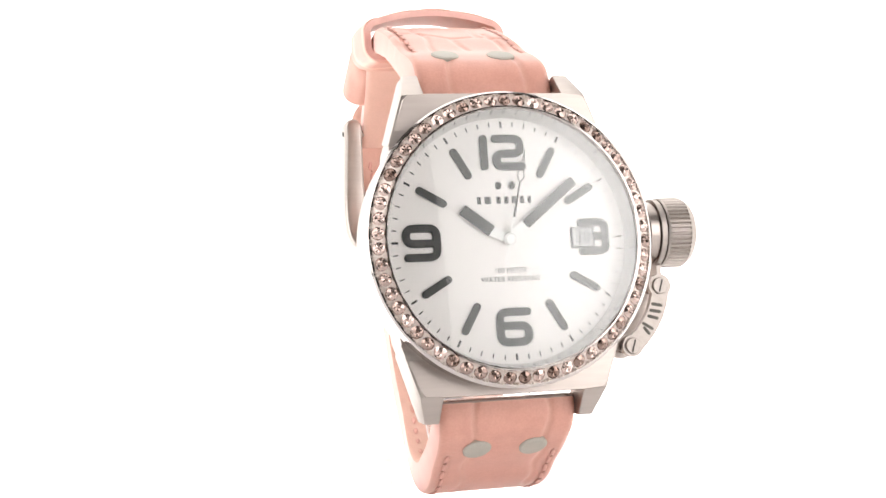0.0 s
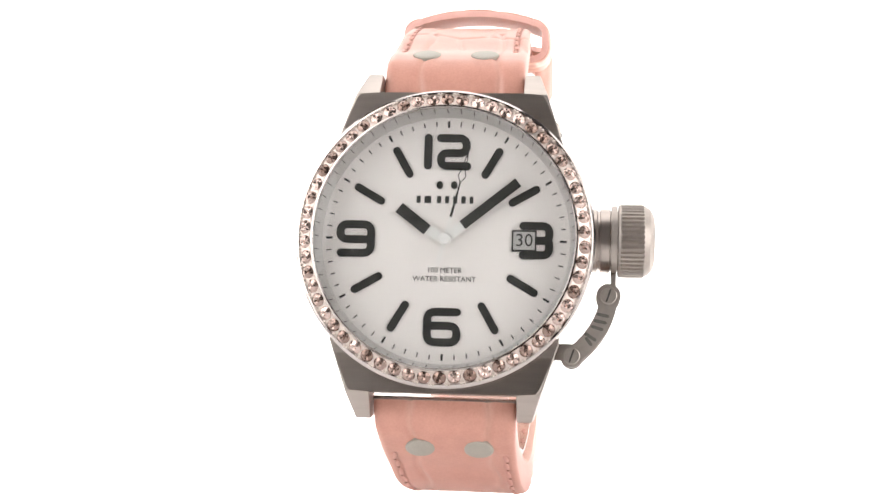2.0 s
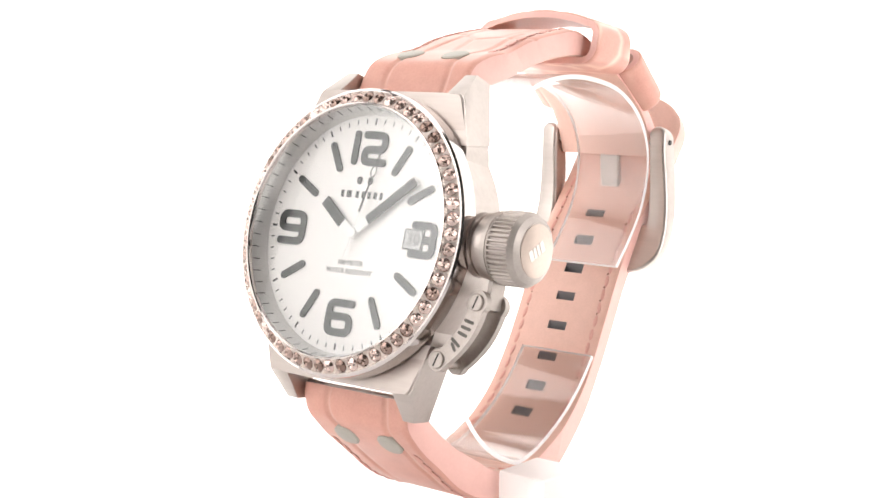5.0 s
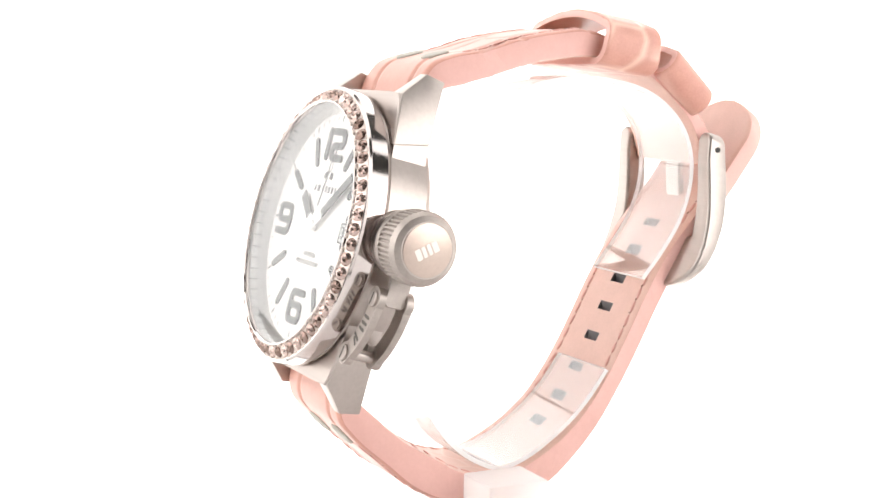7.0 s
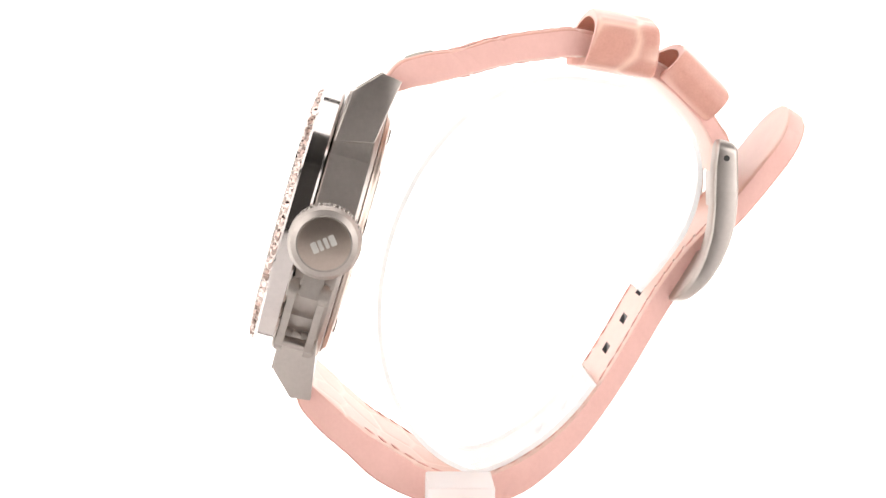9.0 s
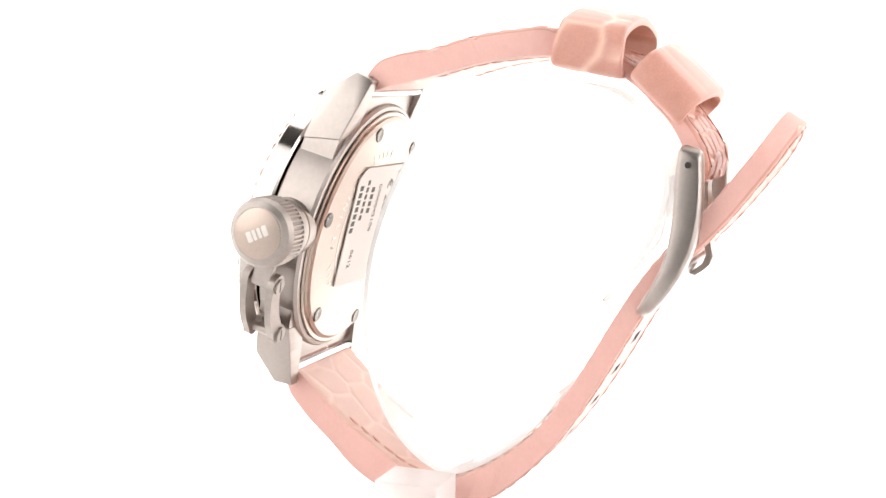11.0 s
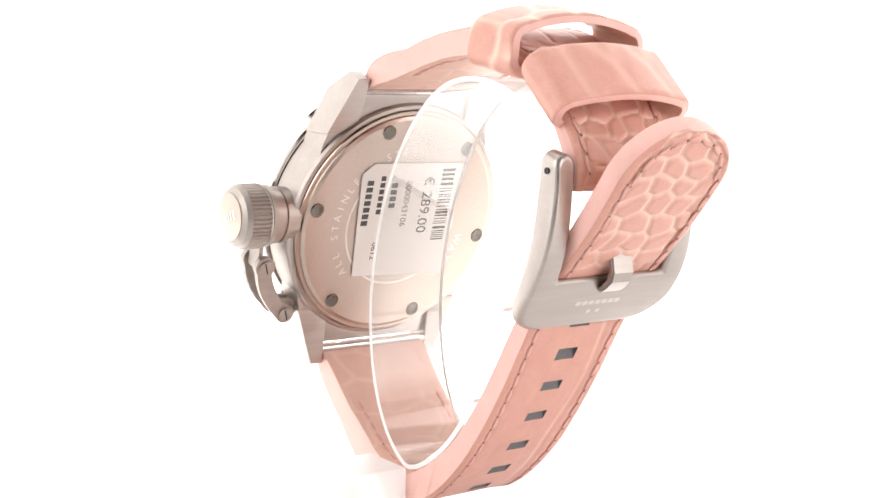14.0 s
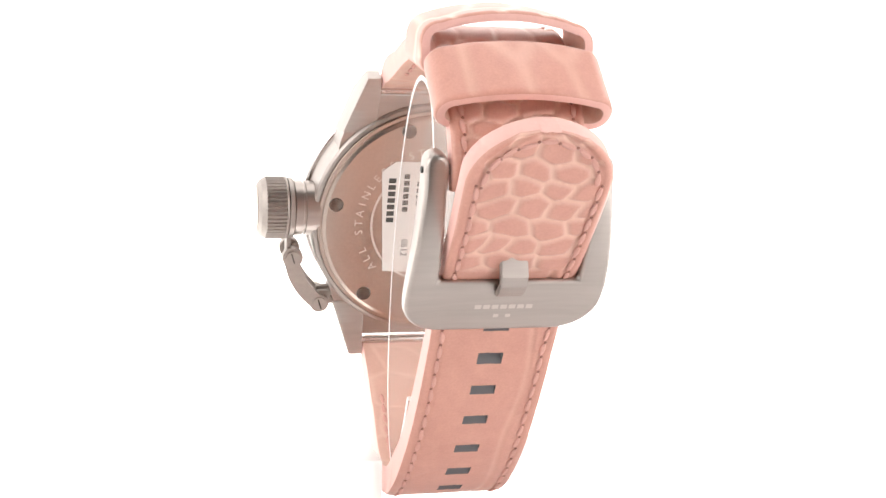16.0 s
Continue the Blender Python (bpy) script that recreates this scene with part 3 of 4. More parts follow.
# ---------------------------------------------------------------- strap
def scale_field(cell_s, cell_x, seed, jitter=0.32):
    """Distance to the nearest groove between crocodile scales."""
    rnd = {}
    def centre(i, j):
        if (i, j) not in rnd:
            r = random.Random(seed * 100003 + i * 971 + j * 31)
            rnd[i, j] = ((i + 0.5 + 0.5 * (j % 2) + r.uniform(-jitter, jitter)) * cell_x, (j + 0.5 + r.uniform(-jitter, jitter) * 0.7) * cell_s)
        return rnd[i, j]
    def field(s, x):
        x, s = x + 0.11 * cell_x * math.sin(s * 2.3 / cell_s + seed), s + 0.13 * cell_s * math.sin(x * 2.1 / cell_x + 2 * seed)
        i0, j0 = math.floor(x / cell_x), math.floor(s / cell_s)
        d = []
        for j in (j0 - 1, j0, j0 + 1):
            for i in (i0 - 2, i0 - 1, i0, i0 + 1):
                c = centre(i, j)
                d.append(math.hypot((c[0] - x), (c[1] - s) * cell_x / cell_s))
        d.sort()
        return (d[1] - d[0]) * 0.5
    return field


def strap_piece(name, label, outer, inner, centre, half, groove, holes=(), tip=0.0, step=0.36, sewn=lambda s: False, tint=lambda s: 1.0, backing=lambda s, x: 0.0):
    """A strap half: outer and inner runs of (y, z), with the middle and half-width along it, relief from groove(s, x)."""
    total = sum(math.dist(a, b) for a, b in zip(outer, outer[1:]))
    n = int(total / step)
    O, S = spline(outer, n)
    I, _ = spline(inner, n)
    arc = np.r_[0, np.cumsum([math.dist(a, b) for a, b in zip(outer, outer[1:])])]
    C = np.interp(S, arc, centre)
    Hf = np.interp(S, arc, half)
    if tip:
        for k in range(n):
            g = (S[k] - (S[-1] - tip)) / tip
            if g > 0:
                Hf[k] *= max(1 - g * g, 0.02) ** 0.5
    cols = 60
    U = [-1 + 2 * i / cols for i in range(cols + 1)]
    bm = bmesh.new()
    lay = bm.verts.layers.float.new("groove")
    top, low = [], []
    for k in range(n):
        d = O[min(k + 1, n - 1)] - O[max(k - 1, 0)]
        d = d / np.linalg.norm(d)
        nrm = O[k] - I[k]
        nrm = nrm / np.linalg.norm(nrm)
        thick = np.linalg.norm(O[k] - I[k])
        rt, rl = [], []
        for u in U:
            x = C[k] + u * Hf[k]
            g = groove(S[k], u * Hf[k])
            e = max(0.0, (abs(u) - 0.9) / 0.1)
            seam = math.exp(-((abs(u) * Hf[k] - Hf[k] + 1.75) / 0.45) ** 2) if sewn(S[k]) else 0.0
            drop = 0.55 * e * e + 0.42 * g + 0.28 * seam
            # padded middle
            y, z = O[k] - nrm * min(drop, thick * 0.4)
            v = bm.verts.new((x, y, z))
            v[lay] = g * tint(S[k]) if abs(u) < 0.97 else 0.0
            rt.append(v)
            g = backing(S[k], u * Hf[k])
            y, z = I[k] + nrm * (0.25 * e * e + 0.15 * g)
            v = bm.verts.new((x, y, z))
            v[lay] = 0.6 * g if abs(u) < 0.97 else 0.0
            rl.append(v)
        top.append(rt)
        low.append(rl)
    gone = set()
    for hs, hl, hw in holes:
        for k in range(n - 1):
            if abs((S[k] + S[k + 1]) / 2 - hs) < hl / 2:
                for i in range(cols):
                    if abs((U[i] + U[i + 1]) / 2 * Hf[k]) < hw / 2:
                        gone.add((k, i))
    def face(q, mi):
        f = bm.faces.new(q)
        f.material_index = mi
    for k in range(n - 1):
        for i in range(cols):
            if (k, i) in gone:
                # the walls of the holes take the dark grey material
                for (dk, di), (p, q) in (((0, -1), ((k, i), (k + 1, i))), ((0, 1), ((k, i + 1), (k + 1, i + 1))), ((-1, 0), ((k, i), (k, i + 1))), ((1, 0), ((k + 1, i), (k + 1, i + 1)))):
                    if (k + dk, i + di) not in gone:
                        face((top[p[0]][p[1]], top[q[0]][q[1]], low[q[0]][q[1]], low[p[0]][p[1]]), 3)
                continue
            face((top[k][i], top[k][i + 1], top[k + 1][i + 1], top[k + 1][i]), 0)
            face((low[k][i], low[k + 1][i], low[k + 1][i + 1], low[k][i + 1]), 1)
    for k in range(n - 1):
        face((top[k][0], top[k + 1][0], low[k + 1][0], low[k][0]), 2)
        face((top[k][cols], low[k][cols], low[k + 1][cols], top[k + 1][cols]), 2)
    for k in (0, n - 1):
        for i in range(cols):
            face((top[k][i], top[k][i + 1], low[k][i + 1], low[k][i]), 2)
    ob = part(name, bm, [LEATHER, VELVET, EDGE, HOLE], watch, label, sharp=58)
    def at(s, x, lift=0.0, side=1):
        k = min(max(int(np.searchsorted(S, s)), 1), n - 2)
        d = O[k + 1] - O[k - 1]
        d = d / np.linalg.norm(d)
        nrm = (O[k] - I[k]) / np.linalg.norm(O[k] - I[k])
        p = (O[k] + nrm * lift) if side > 0 else (I[k] - nrm * lift)
        dc = (C[k + 1] - C[k - 1]) / max(S[k + 1] - S[k - 1], 1e-6)
        along = Vector((dc, d[0], d[1])).normalized()
        face_out = Vector((0, nrm[0], nrm[1])) * side
        right = along.cross(face_out).normalized()
        m = Matrix((right, along, right.cross(along))).transposed().to_4x4()
        m.translation = (C[k] + x, p[0], p[1])
        return m, Hf[k]
    return ob, at, S[-1]


def stitch_mesh():
    bm = bmesh.new()
    bmesh.ops.create_uvsphere(bm, u_segments=8, v_segments=6, radius=1, matrix=Matrix.Diagonal((0.42, 1.24, 0.19, 1)))
    first = set(bm.faces)
    # flat dark blob at the stitch end paints the shade of the needle pit
    bmesh.ops.create_uvsphere(bm, u_segments=6, v_segments=4, radius=1, matrix=Matrix.Translation((0, 1.45, 0.02)) @ Matrix.Diagonal((0.26, 0.26, 0.06, 1)))
    for f in bm.faces:
        f.smooth = True
        f.material_index = 0 if f in first else 1
    me = bpy.data.meshes.new("stitch")
    bm.to_mesh(me)
    bm.free()
    me.materials.append(THREAD)
    me.materials.append(PRICK)
    return me


STITCH = stitch_mesh()


def sew(ob, at, s0, s1, inset, pitch=2.9, side=1, sign=(1, -1), lift=0.0):
    for sg in sign:
        s = s0
        while s < s1:
            m, h = at(s, 0)
            m, h = at(s, sg * (h - inset), lift, side)
            st = new("stitch", STITCH)
            st.parent = ob
            st.matrix_local = TO_PLACE @ m @ pose(0, 0, 0, 0, 0, random.uniform(3, 9) * sg)
            s += pitch


def strap():
    big = scale_field(11.5, 10.6, 3, 0.12)
    small = scale_field(3.6, 4.5, 8, 0.36)
    mid = scale_field(8.0, 7.5, 5, 0.2)

    def soft(d, w):
        return math.exp(-(d / w) ** 2)

    def upper_groove(s, x):
        if s > 42:
            return soft(small(s, x), 0.30) * (1 if abs(x) < 8.6 else 0.2)
        g = soft(x + 5.3 + 0.4 * math.sin(s * 0.5), 0.45) + soft(x - 6.6 - 0.4 * math.sin(s * 0.4 + 1), 0.45)
        return min(1, g * (1 if s < 26 else 0.3) + (0.6 * soft(big(s, x + 5.3), 0.4) if s > 14 else 0))

    o = [(24.2, -6.0), (26.9, -6.5), (29.6, -7.8), (31.4, -10.2), (34.2, -16.0), (37.7, -21.6), (40.8, -28.1), (42.9, -34.0), (43.0, -37.6),
         (42.2, -41.5), (41.9, -46.4), (40.6, -50.6), (38.3, -55.0), (35.8, -59.0), (32.8, -62.6), (30.4, -64.2), (27.4, -64.6)]
    i = [(24.9, -8.8), (25.4, -9.8), (26.2, -11.0), (27.8, -14.2), (30.65, -19.0), (33.6, -23.8), (36.3, -29.5), (38.3, -34.6), (39.0, -37.9),
         (39.5, -41.8), (39.2, -46.0), (38.1, -49.5), (36.1, -53.5), (33.6, -57.5), (31.0, -60.0), (29.2, -61.2), (27.0, -62.6)]
    centre = [0] * 9 + [0.2, 0.5, 0.9, 1.4, 1.8, 2.0, 2.1, 2.1]
    half = [11.1] * 4 + [11.05, 10.95, 10.85, 10.7, 10.5, 10.3, 10.2, 10.1, 10.0, 10.0, 10.0, 10.0, 10.0]
    ob, at, total = strap_piece("upper_strap", "pink crocodile-grain leather strap half with stitched edges", o, i, centre, half, upper_groove,
                                sewn=lambda s: 12 < s < 37 or s > 44, tint=lambda s: 0.7 if s > 42 else 0.15, backing=lambda s, x: soft(mid(s, x), 0.4) if s < 30 else 0.0)
    sew(ob, at, 13, 36, 1.9)
    sew(ob, at, 45, total - 3, 1.7)
    sew(ob, at, 13, 36, 1.9, side=-1)
    for x in (-5.0, 4.4):
        m, h = at(9.1, x, 0.0)
        part("rivet", lathe([(0, -0.4), (2.3, -0.4), (2.3, 0.10), (2.0, 0.28), (0, 0.40)], 32, m, False), SAGE, ob, "round grey metal rivet")

    def lower_groove(s, x):
        if s > 101:
            return soft(small(s, x), 0.40) * (1 if abs(x) < 8.2 else 0.0)
        if s < 30:
            g = soft(x + 5.2 + 0.4 * math.sin(s * 0.5), 0.45) + soft(x - 6.6 - 0.3 * math.sin(s * 0.7), 0.45)
            return min(1, g)
        edge = x + 6.0 - 0.5 * math.sin(s * 0.22) - (0.10 * (s - 62) ** 2 / 20 if s < 62 else 0)
        return min(1, 0.9 * soft(edge, 0.5) + 0.12 * soft(mid(s, x), 0.4))

    o = [(-24.2, -6.2), (-26.4, -6.4), (-28.6, -7.4), (-31.0, -10.4), (-34.6, -17.4), (-37.3, -22.9), (-38.6, -29.0), (-38.6, -35.0), (-36.6, -41.5),
         (-32.6, -47.2), (-28.0, -50.7), (-22.2, -53.9), (-14.5, -56.8), (-6.0, -59.2), (0.8, -60.8), (6.3, -62.3), (12.2, -64.2), (16.5, -66.4),
         (22.0, -69.2), (28.0, -71.7), (34.1, -73.9), (39.9, -75.4)]
    i = [(-24.8, -8.8), (-25.2, -9.7), (-25.8, -11.0), (-28.0, -15.4), (-30.0, -19.8), (-31.9, -26.2), (-33.2, -31.8), (-33.0, -36.0), (-31.7, -40.2),
         (-29.3, -43.2), (-24.6, -47.5), (-19.6, -50.8), (-13.3, -53.4), (-4.8, -55.8), (2.0, -57.4), (7.5, -58.9), (13.2, -60.9), (17.8, -63.1),
         (23.4, -65.8), (29.3, -68.2), (35.1, -70.4), (40.9, -72.0)]
    centre = [0, 0.05, 0.1, 0.3, 0.7, 1.2, 1.7, 2.2, 2.6, 3.1, 3.1, 3.0, 2.8, 2.6, 2.5, 2.5, 2.5, 2.4, 2.4, 2.3, 2.3, 2.4]
    half = [11.05, 11.0, 10.9, 10.65, 10.4, 10.3, 10.2, 10.1, 10.0, 9.9, 9.8, 9.8, 9.7, 9.7, 9.7, 9.8, 9.9, 10.0, 10.1, 10.3, 10.4, 10.4]
    arc = np.r_[0, np.cumsum([math.dist(a, b) for a, b in zip(o, o[1:])])]
    ys = np.array([q[0] for q in o])
    back = slice(9, len(o))
    hs = [float(np.interp(y, ys[back], arc[back])) for y in (11.6, 5.3, -1.0, -7.2, -13.4, -19.8, -25.8, -31.2)]
    ob, at, total = strap_piece("lower_strap", "pink crocodile-grain leather strap half with rectangular holes and a loose rounded tip", o, i, centre, half, lower_groove,
                                [(s, 1.9, 4.1) for s in hs], tip=9.0, sewn=lambda s: s > 11, tint=lambda s: 0.9 if s > 101 else 0.2, backing=lambda s, x: soft(mid(s, x), 0.4) if s < 36 else 0.0)
    sew(ob, at, 12, total - 8, 1.7)
    sew(ob, at, 14, 108, 1.9, side=-1)
    # stitches round the tip
    for k in range(-4, 5):
        a = radians(k * 20)
        m, h = at(total - 1.8 - 7.2 * (1 - math.cos(a)), 8.0 * math.sin(a), 0.02)
        st = new("stitch", STITCH)
        st.parent = ob
        st.matrix_local = TO_PLACE @ m @ pose(0, 0, 0, 0, 0, 90 + math.degrees(a))
    for x in (-4.4, 4.9):
        m, h = at(9.2, x, 0.0)
        part("rivet", lathe([(0, -0.4), (2.3, -0.4), (2.3, 0.10), (2.0, 0.28), (0, 0.40)], 32, m, False), SAGE, ob, "round grey metal rivet")


def keeper(base0, base1, up, width, height, arch, centre, seed, label, cells=(7.5, 8.5), taper=0.0):
    """A leather loop: base0 and base1 are the ends of its underside (y, z), up points away from the strap."""
    b0, b1 = Vector((0, *base0)), Vector((0, *base1))
    u = Vector((0, *up)).normalized()
    field = scale_field(*cells, seed, 0.25)
    h = width / 2
    def loop(t):
        # outer outline of the loop's cross-section, t inset
        pts = []
        r = 3.0
        for cx, cy, a in ((h - r, r, -90), (h - r, height - r, 0)):
            for i in range(7):
                g = radians(a + 90 * i / 6)
                pts.append((cx + (r - t) * math.cos(g), cy + (r - t) * math.sin(g)))
        for i in range(1, 24):
            x = (h - r) * (1 - 2 * i / 24)
            pts.append((x, height - t + arch * math.cos(math.pi / 2 * x / (h - r)) ** 0.8))
        for cx, cy, a in ((-(h - r), height - r, 90), (-(h - r), r, 180)):
            for i in range(7):
                g = radians(a + 90 * i / 6)
                pts.append((cx + (r - t) * math.cos(g), cy + (r - t) * math.sin(g)))
        for i in range(1, 12):
            pts.append((-(h - r) * (1 - 2 * i / 12), t))
        return pts
    bm = bmesh.new()
    lay = bm.verts.layers.float.new("groove")
    outs, ins, n = loop(0), loop(1.5), 26
    run = np.r_[0, np.cumsum([math.dist(a, b) for a, b in zip(outs, outs[1:])])]
    length = (b1 - b0).length
    A, B = [], []
    for k in range(n + 1):
        p = b0.lerp(b1, k / n)
        edge = max(0, abs(2 * k / n - 1) - 0.88) / 0.12
        ra, rb = [], []
        for j, (x, y) in enumerate(outs):
            g = math.exp(-(field(length * k / n, run[j]) / 0.6) ** 2) * (1 if 0 < k < n else 0)
            d = 0.3 * edge * edge + 0.11 * g
            cx, cy = x * (1 - d / h), height / 2 + (y - height / 2) * (1 - 2 * d / height)
            lean = (b1 - b0) * taper * (0.5 - k / n)
            v = bm.verts.new(p + lean * cy / height + Vector((centre + cx, 0, 0)) + u * cy)
            v[lay] = g * (1.0 if cells[0] < 20 else 0.35)
            ra.append(v)
            x, y = ins[j]
            rb.append(bm.verts.new(p + lean * y / height + Vector((centre + x, 0, 0)) + u * y))
        A.append(ra)
        B.append(rb)
    m = len(outs)
    for k in range(n):
        for j in range(m):
            i2 = (j + 1) % m
            bm.faces.new((A[k][j], A[k][i2], A[k + 1][i2], A[k + 1][j]))
            f = bm.faces.new((B[k][j], B[k + 1][j], B[k + 1][i2], B[k][i2]))
            f.material_index = 1
    for k in (0, n):
        for j in range(m):
            i2 = (j + 1) % m
            f = bm.faces.new((A[k][j], A[k][i2], B[k][i2], B[k][j]))
            f.material_index = 2
    part("strap_keeper", bm, [LEATHER, VELVET, EDGE], watch, label, sharp=58)


def buckle():
    cx = 2.1
    # U-shaped frame: outer and inner line in step, right arm top round the bar to the left arm top
    outer, inner = [], []
    def add(o, i):
        outer.append(o)
        inner.append(i)
    for k in range(7):
        g = radians(90 - 15 * k)
        add((12.05 + 1.75 * math.cos(g), 30.6 + 1.75 * math.sin(g)), (12.05 - 1.75 * math.cos(g), 30.6 + 1.75 * math.sin(g)))
    for y in (28, 26, 24, 22, 20, 18, 16.5):
        add((13.7 + (29 - y) * 0.07, y), (10.4, y))
    add((14.75, 13.4), (10.4, 14.6))
    for k in range(9):
        g = radians(-90 * k / 8)
        add((8.6 + 6.1 * math.cos(g), 11.0 + 6.1 * math.sin(g)), (10.4 - 0.5 * k, 14.4))
    for x in (5, 3, 1):
        add((x, 4.9), (x, 14.4))
    outer = outer + [(-x, y) for x, y in outer[::-1]]
    inner = inner + [(-x, y) for x, y in inner[::-1]]
    ys, zf, zb = [5, 7.0, 10, 14, 18, 21, 25, 30, 33], [-62.8, -63.6, -65.2, -66.3, -66.5, -66.3, -65.6, -64.0, -63.0], [-60.6, -61.2, -62.3, -63.0, -62.6, -62.2, -61.2, -60.0, -59.8]
    front, rear = np.polyfit(ys, zf, 4), np.polyfit(ys, zb, 4)
    bm = bmesh.new()
    rows = []
    for pts in (outer, inner):
        # the frame hangs a little askew
        pts = [(x + (29.7 - y) * 0.04, y) for x, y in pts]
        rows.append(([bm.verts.new((cx + x, y, float(np.polyval(front, y)))) for x, y in pts], [bm.verts.new((cx + x, y, float(np.polyval(rear, y)))) for x, y in pts]))
    (of, ob_), (if_, ib) = rows
    for k in range(len(outer) - 1):
        bm.faces.new((of[k], of[k + 1], if_[k + 1], if_[k]))
        bm.faces.new((ob_[k], ib[k], ib[k + 1], ob_[k + 1]))
        bm.faces.new((of[k], ob_[k], ob_[k + 1], of[k + 1]))
        bm.faces.new((if_[k], if_[k + 1], ib[k + 1], ib[k]))
    for k in (0, -1):
        bm.faces.new((of[k], if_[k], ib[k], ob_[k]))
    bmesh.ops.remove_doubles(bm, verts=bm.verts, dist=0.01)
    bmesh.ops.recalc_face_normals(bm, faces=bm.faces)
    sharp = [e for e in bm.edges if len(e.link_faces) == 2 and e.calc_face_angle(0) > radians(50)]
    bmesh.ops.bevel(bm, geom=sharp, offset=0.8, segments=4, affect="EDGES", profile=0.5)
    root = part("buckle", bm, SATIN, watch, "broad brushed steel pin buckle frame")
    m = frame_of((cx - 13.72, 29.7, -61.95), (0, 1, 0), (0, 0, 1))
    part("buckle_bar", lathe([(0, 0.5), (0.75, 0.5), (0.75, 26.9), (0, 26.9)], 20, m, False), STEEL, root, "thin steel pivot bar")
    # dark discs on the arms paint the shade of the pivot holes
    for x in (cx + 13.66, cx - 13.98):
        part("bar_end", lathe([(0, 0), (0.48, 0), (0.48, 0.32), (0, 0.32)], 16, frame_of((x, 29.7, -61.95), (0, 1, 0), (0, 0, 1)), False), DARK, root, "dark disc painted as the shade of the pivot hole")
    # pin
    tongue = bmesh.new()
    run = [(30.8, -63.0), (29.5, -63.6), (26, -64.2), (21, -66.0), (17.4, -67.5), (15.9, -68.3), (14.4, -68.2), (13.0, -67.3), (12.2, -66.5)]
    ups = []
    for y, z in run:
        ups.append([tongue.verts.new((cx + 0.6 + sx * 2.05, y, z + dz)) for sx, dz in ((-1, 0), (1, 0), (1, 1.1), (-1, 1.1))])
    for a, b in zip(ups, ups[1:]):
        for i in range(4):
            tongue.faces.new((a[i], a[(i + 1) % 4], b[(i + 1) % 4], b[i]))
    tongue.faces.new(ups[0])
    tongue.faces.new(ups[-1][::-1])
    bmesh.ops.recalc_face_normals(tongue, faces=tongue.faces)
    bmesh.ops.bevel(tongue, geom=[e for e in tongue.edges if e.calc_face_angle(0) > radians(50)], offset=0.2, segments=2, affect="EDGES")
    part("buckle_pin", tongue, STEEL, root, "bent polished steel buckle pin")
    # faint mark on the bar
    foot, head = float(np.polyval(front, 4.9)), float(np.polyval(front, 14.4))
    mark = frame_of((cx + 0.5, 9.6, foot + (head - foot) * 4.7 / 9.5), (-1, 0, 0), (0, 9.5, head - foot))
    for k in range(7):
        part("brand_bar", prism(rect(-4.4 + 1.28 * k, -0.42, -3.4 + 1.28 * k, 0.42, 0.12), -0.3, 0.008, mark), ETCH, root, "", TO_PLACE, False)
    for x in (-0.9, 0.9):
        part("brand_bar", prism(rect(x - 0.4, -2.2, x + 0.4, -1.55, 0.15), -0.3, 0.012, mark), ETCH, root, "", TO_PLACE, False)


case()
bezel()
dial()
crown()
caseback()
strap()
keeper((37.2, -36.3), (38.5, -47.7), (0.992, 0.10), 26.6, 8.4, 1.7, 0.8, 4, "wide pink leather strap loop", taper=0.12)
keeper((39.2, -48.6), (34.2, -57.9), (0.90, -0.436), 26.2, 6.1, 1.4, 1.1, 9, "wide pink leather strap loop", (30.0, 9.5))
buckle()


# ---------------------------------------------------------------- price tag
def price_tag():
    root = thing("price_tag", "white printed paper price tag on the case back", "tag")
    f = frame_of((-1.4, 0.9, -9.98), (0, -1, 0), (-1, 0, 0))      # reading downwards, seen from behind
    card = part("card", prism([(-10.6, 9.9), (-10.9, -9.2), (-9.0, -11.6), (10.2, -10.2), (11.0, 9.4)], -0.1, 0.1, f), PAPER, root, "", TO_PLACE, False)
    part("price", lettering("€ 289.00", 3.0, f @ pose(-2.8, 2.9, 0.11), 0.02), PRINT, card, "", TO_PLACE, False)
    part("stock_number", lettering("0000043106", 1.75, f @ pose(-3.2, -1.4, 0.11), 0.02), PRINT, card, "", TO_PLACE, False)
    part("code", lettering("0612", 1.7, f @ pose(5.6, -6.6, 0.11), 0.02), PRINT, card, "", TO_PLACE, False)
    random.seed(5)
    x = -9.6
    while x < 4.5:
        w = random.choice((0.18, 0.3, 0.5))
        part("barcode_bar", prism(rect(x, 5.6, x + w, 8.4), 0.10, 0.125, f), PRINT, card, "", TO_PLACE, False)
        x += w + random.choice((0.2, 0.35, 0.5))
    for y, x0, n, h in ((-9.6, -7.8, 7, 1.35), (-7.0, -8.6, 6, 1.0), (-4.4, -7.2, 4, 1.3)):
        for k in range(n):
            part("print_bar", prism(rect(x0 + k * 1.25, y - h / 2, x0 + k * 1.25 + 0.9, y + h / 2), 0.10, 0.125, f), PRINT, card, "", TO_PLACE, False)
    return root


tag = price_tag()


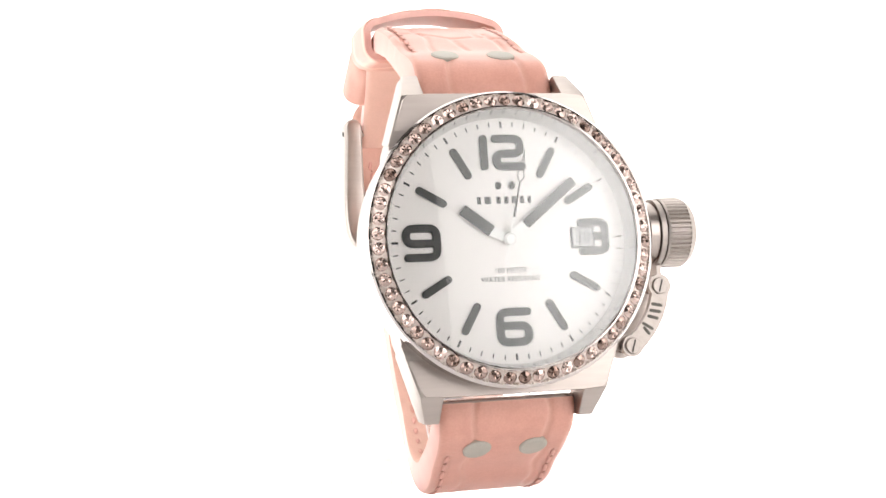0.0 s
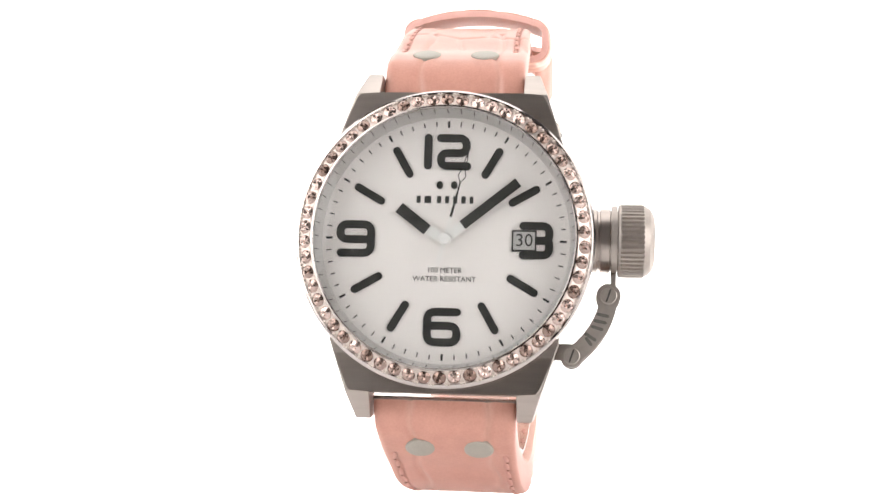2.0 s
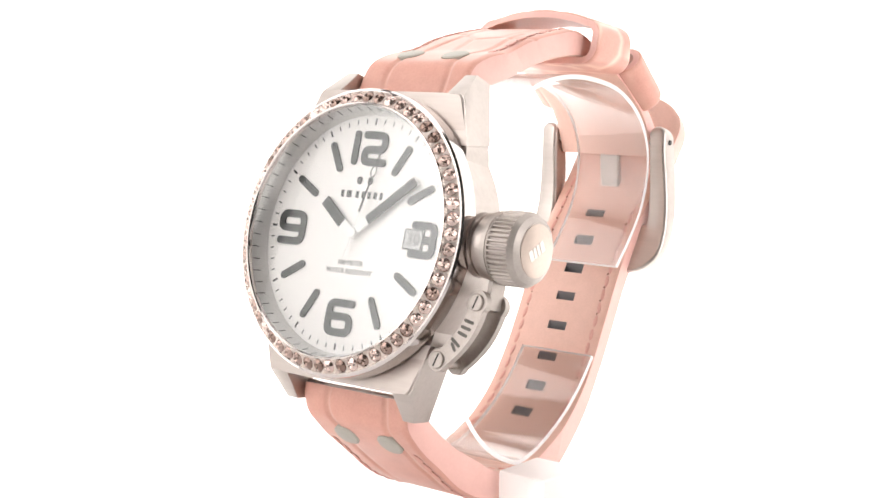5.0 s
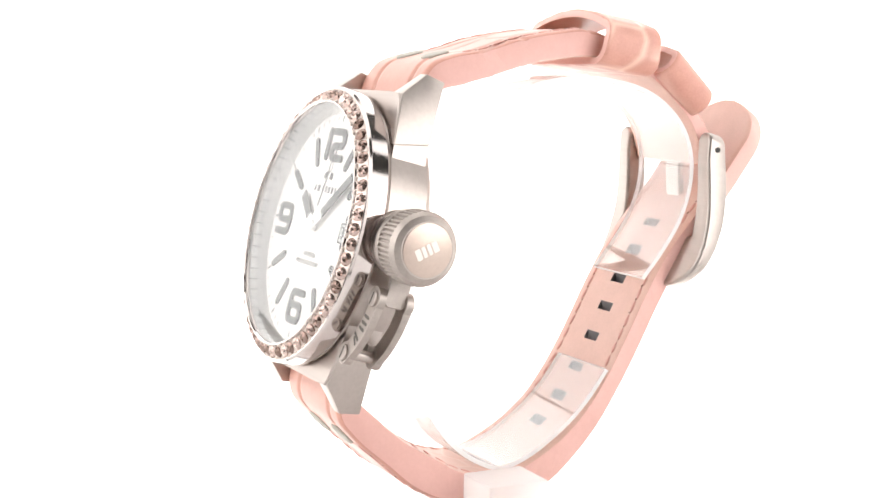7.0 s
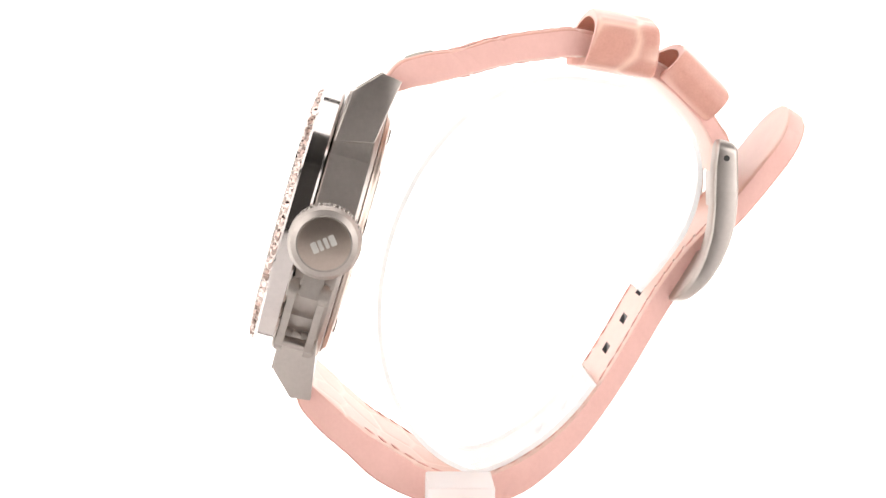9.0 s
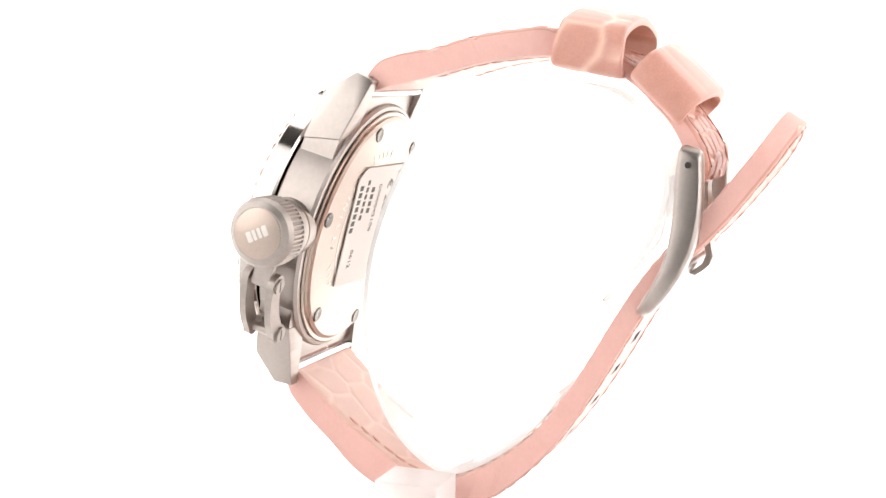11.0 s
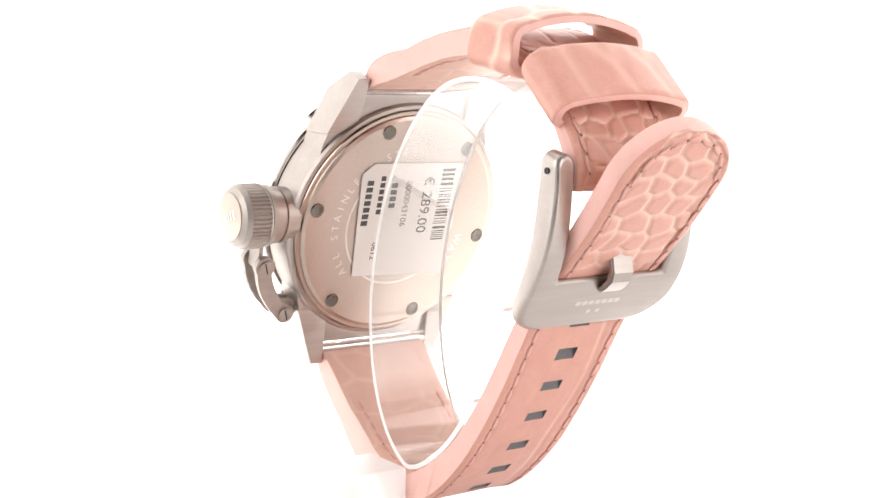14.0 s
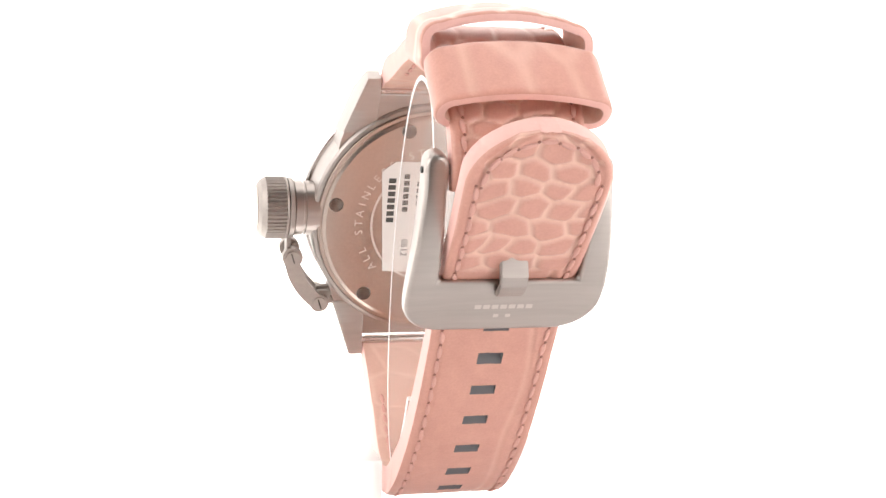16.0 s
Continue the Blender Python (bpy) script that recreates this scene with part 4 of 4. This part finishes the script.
# ---------------------------------------------------------------- stand
def stand():
    root = thing("watch_stand", "clear acrylic C-shaped watch stand on a glare-whitened foot", "stand")
    # bent strip, open at the back
    cy, cz, ay, az = 1.5, -37.6, 33.6, 21.3
    bed = [(-33.0, -36.0), (-31.7, -40.0), (-29.3, -43.2), (-24.6, -47.5), (-19.6, -50.8), (-13.3, -53.4), (-4.8, -55.8), (2.0, -57.4), (7.5, -58.9)]
    run = []
    for k in range(23):
        # from below, up in front and over the top
        g = radians(203 + 10.5 * k)
        y, z = cy + ay * math.sin(g), cz + (23.4 if math.cos(g) > 0 else az) * math.cos(g)
        if math.sin(g) < 0.15 and z < -34:
            # lies on the strap's lining
            z = max(z, float(np.interp(y, [p[0] for p in bed], [p[1] for p in bed])) + 0.35)
        run.append((y, z))
    # down along the strap's back
    run += [(36.4, -42.0), (36.3, -47.5), (34.6, -52.6), (31.6, -56.6), (27.4, -59.2), (22.3, -60.3), (16.5, -60.0), (10.5, -58.2), (5.0, -55.9)]
    line, _ = spline(run, 130)
    bm = bmesh.new()
    rows = []
    for k, (y, z) in enumerate(line):
        d = line[min(k + 1, 129)] - line[max(k - 1, 0)]
        ny, nz = d[1] / np.hypot(*d), -d[0] / np.hypot(*d)
        aside = 0.6 + 4.8 * (-15.0 - z) / 40
        rows.append([bm.verts.new((x + aside, y + ny * t, z + nz * t)) for x, t in ((-7.6, 0), (7.6, 0), (7.6, 0.8), (-7.6, 0.8))])
    for a, b in zip(rows, rows[1:]):
        for i in range(4):
            bm.faces.new((a[i], a[(i + 1) % 4], b[(i + 1) % 4], b[i])).material_index = i % 2
    bm.faces.new(rows[0]).material_index = 1
    bm.faces.new(rows[-1][::-1]).material_index = 1
    part("strip", bm, [ACRYL, SAWN], root, "bent clear acrylic strip")
    mm = Matrix.Scale(0.001, 4)
    foot = part("foot", prism(rect(-21.5, -5.4, 23.0, 5.0), 0.2, 3.2, None, None, 0.3), WHITENED, root, "clear acrylic foot whitened as if overexposed", mm)
    for x0, x1 in ((-21.5, -12.2), (13.8, 23.0)):
        part("cheek", prism(rect(x0, -5.6, x1, 5.2), 3.25, 13.2, None, None, 0.35), WHITENED, foot, "", mm)
    return root


holder = stand()


# ---------------------------------------------------------------- motion of the things
def motions():
    rows = [(t, pose(0, 0, 0, 0, 0, a)) for t, a in TURN]
    for ob in (watch, tag, holder):
        walk(ob, rows)


motions()
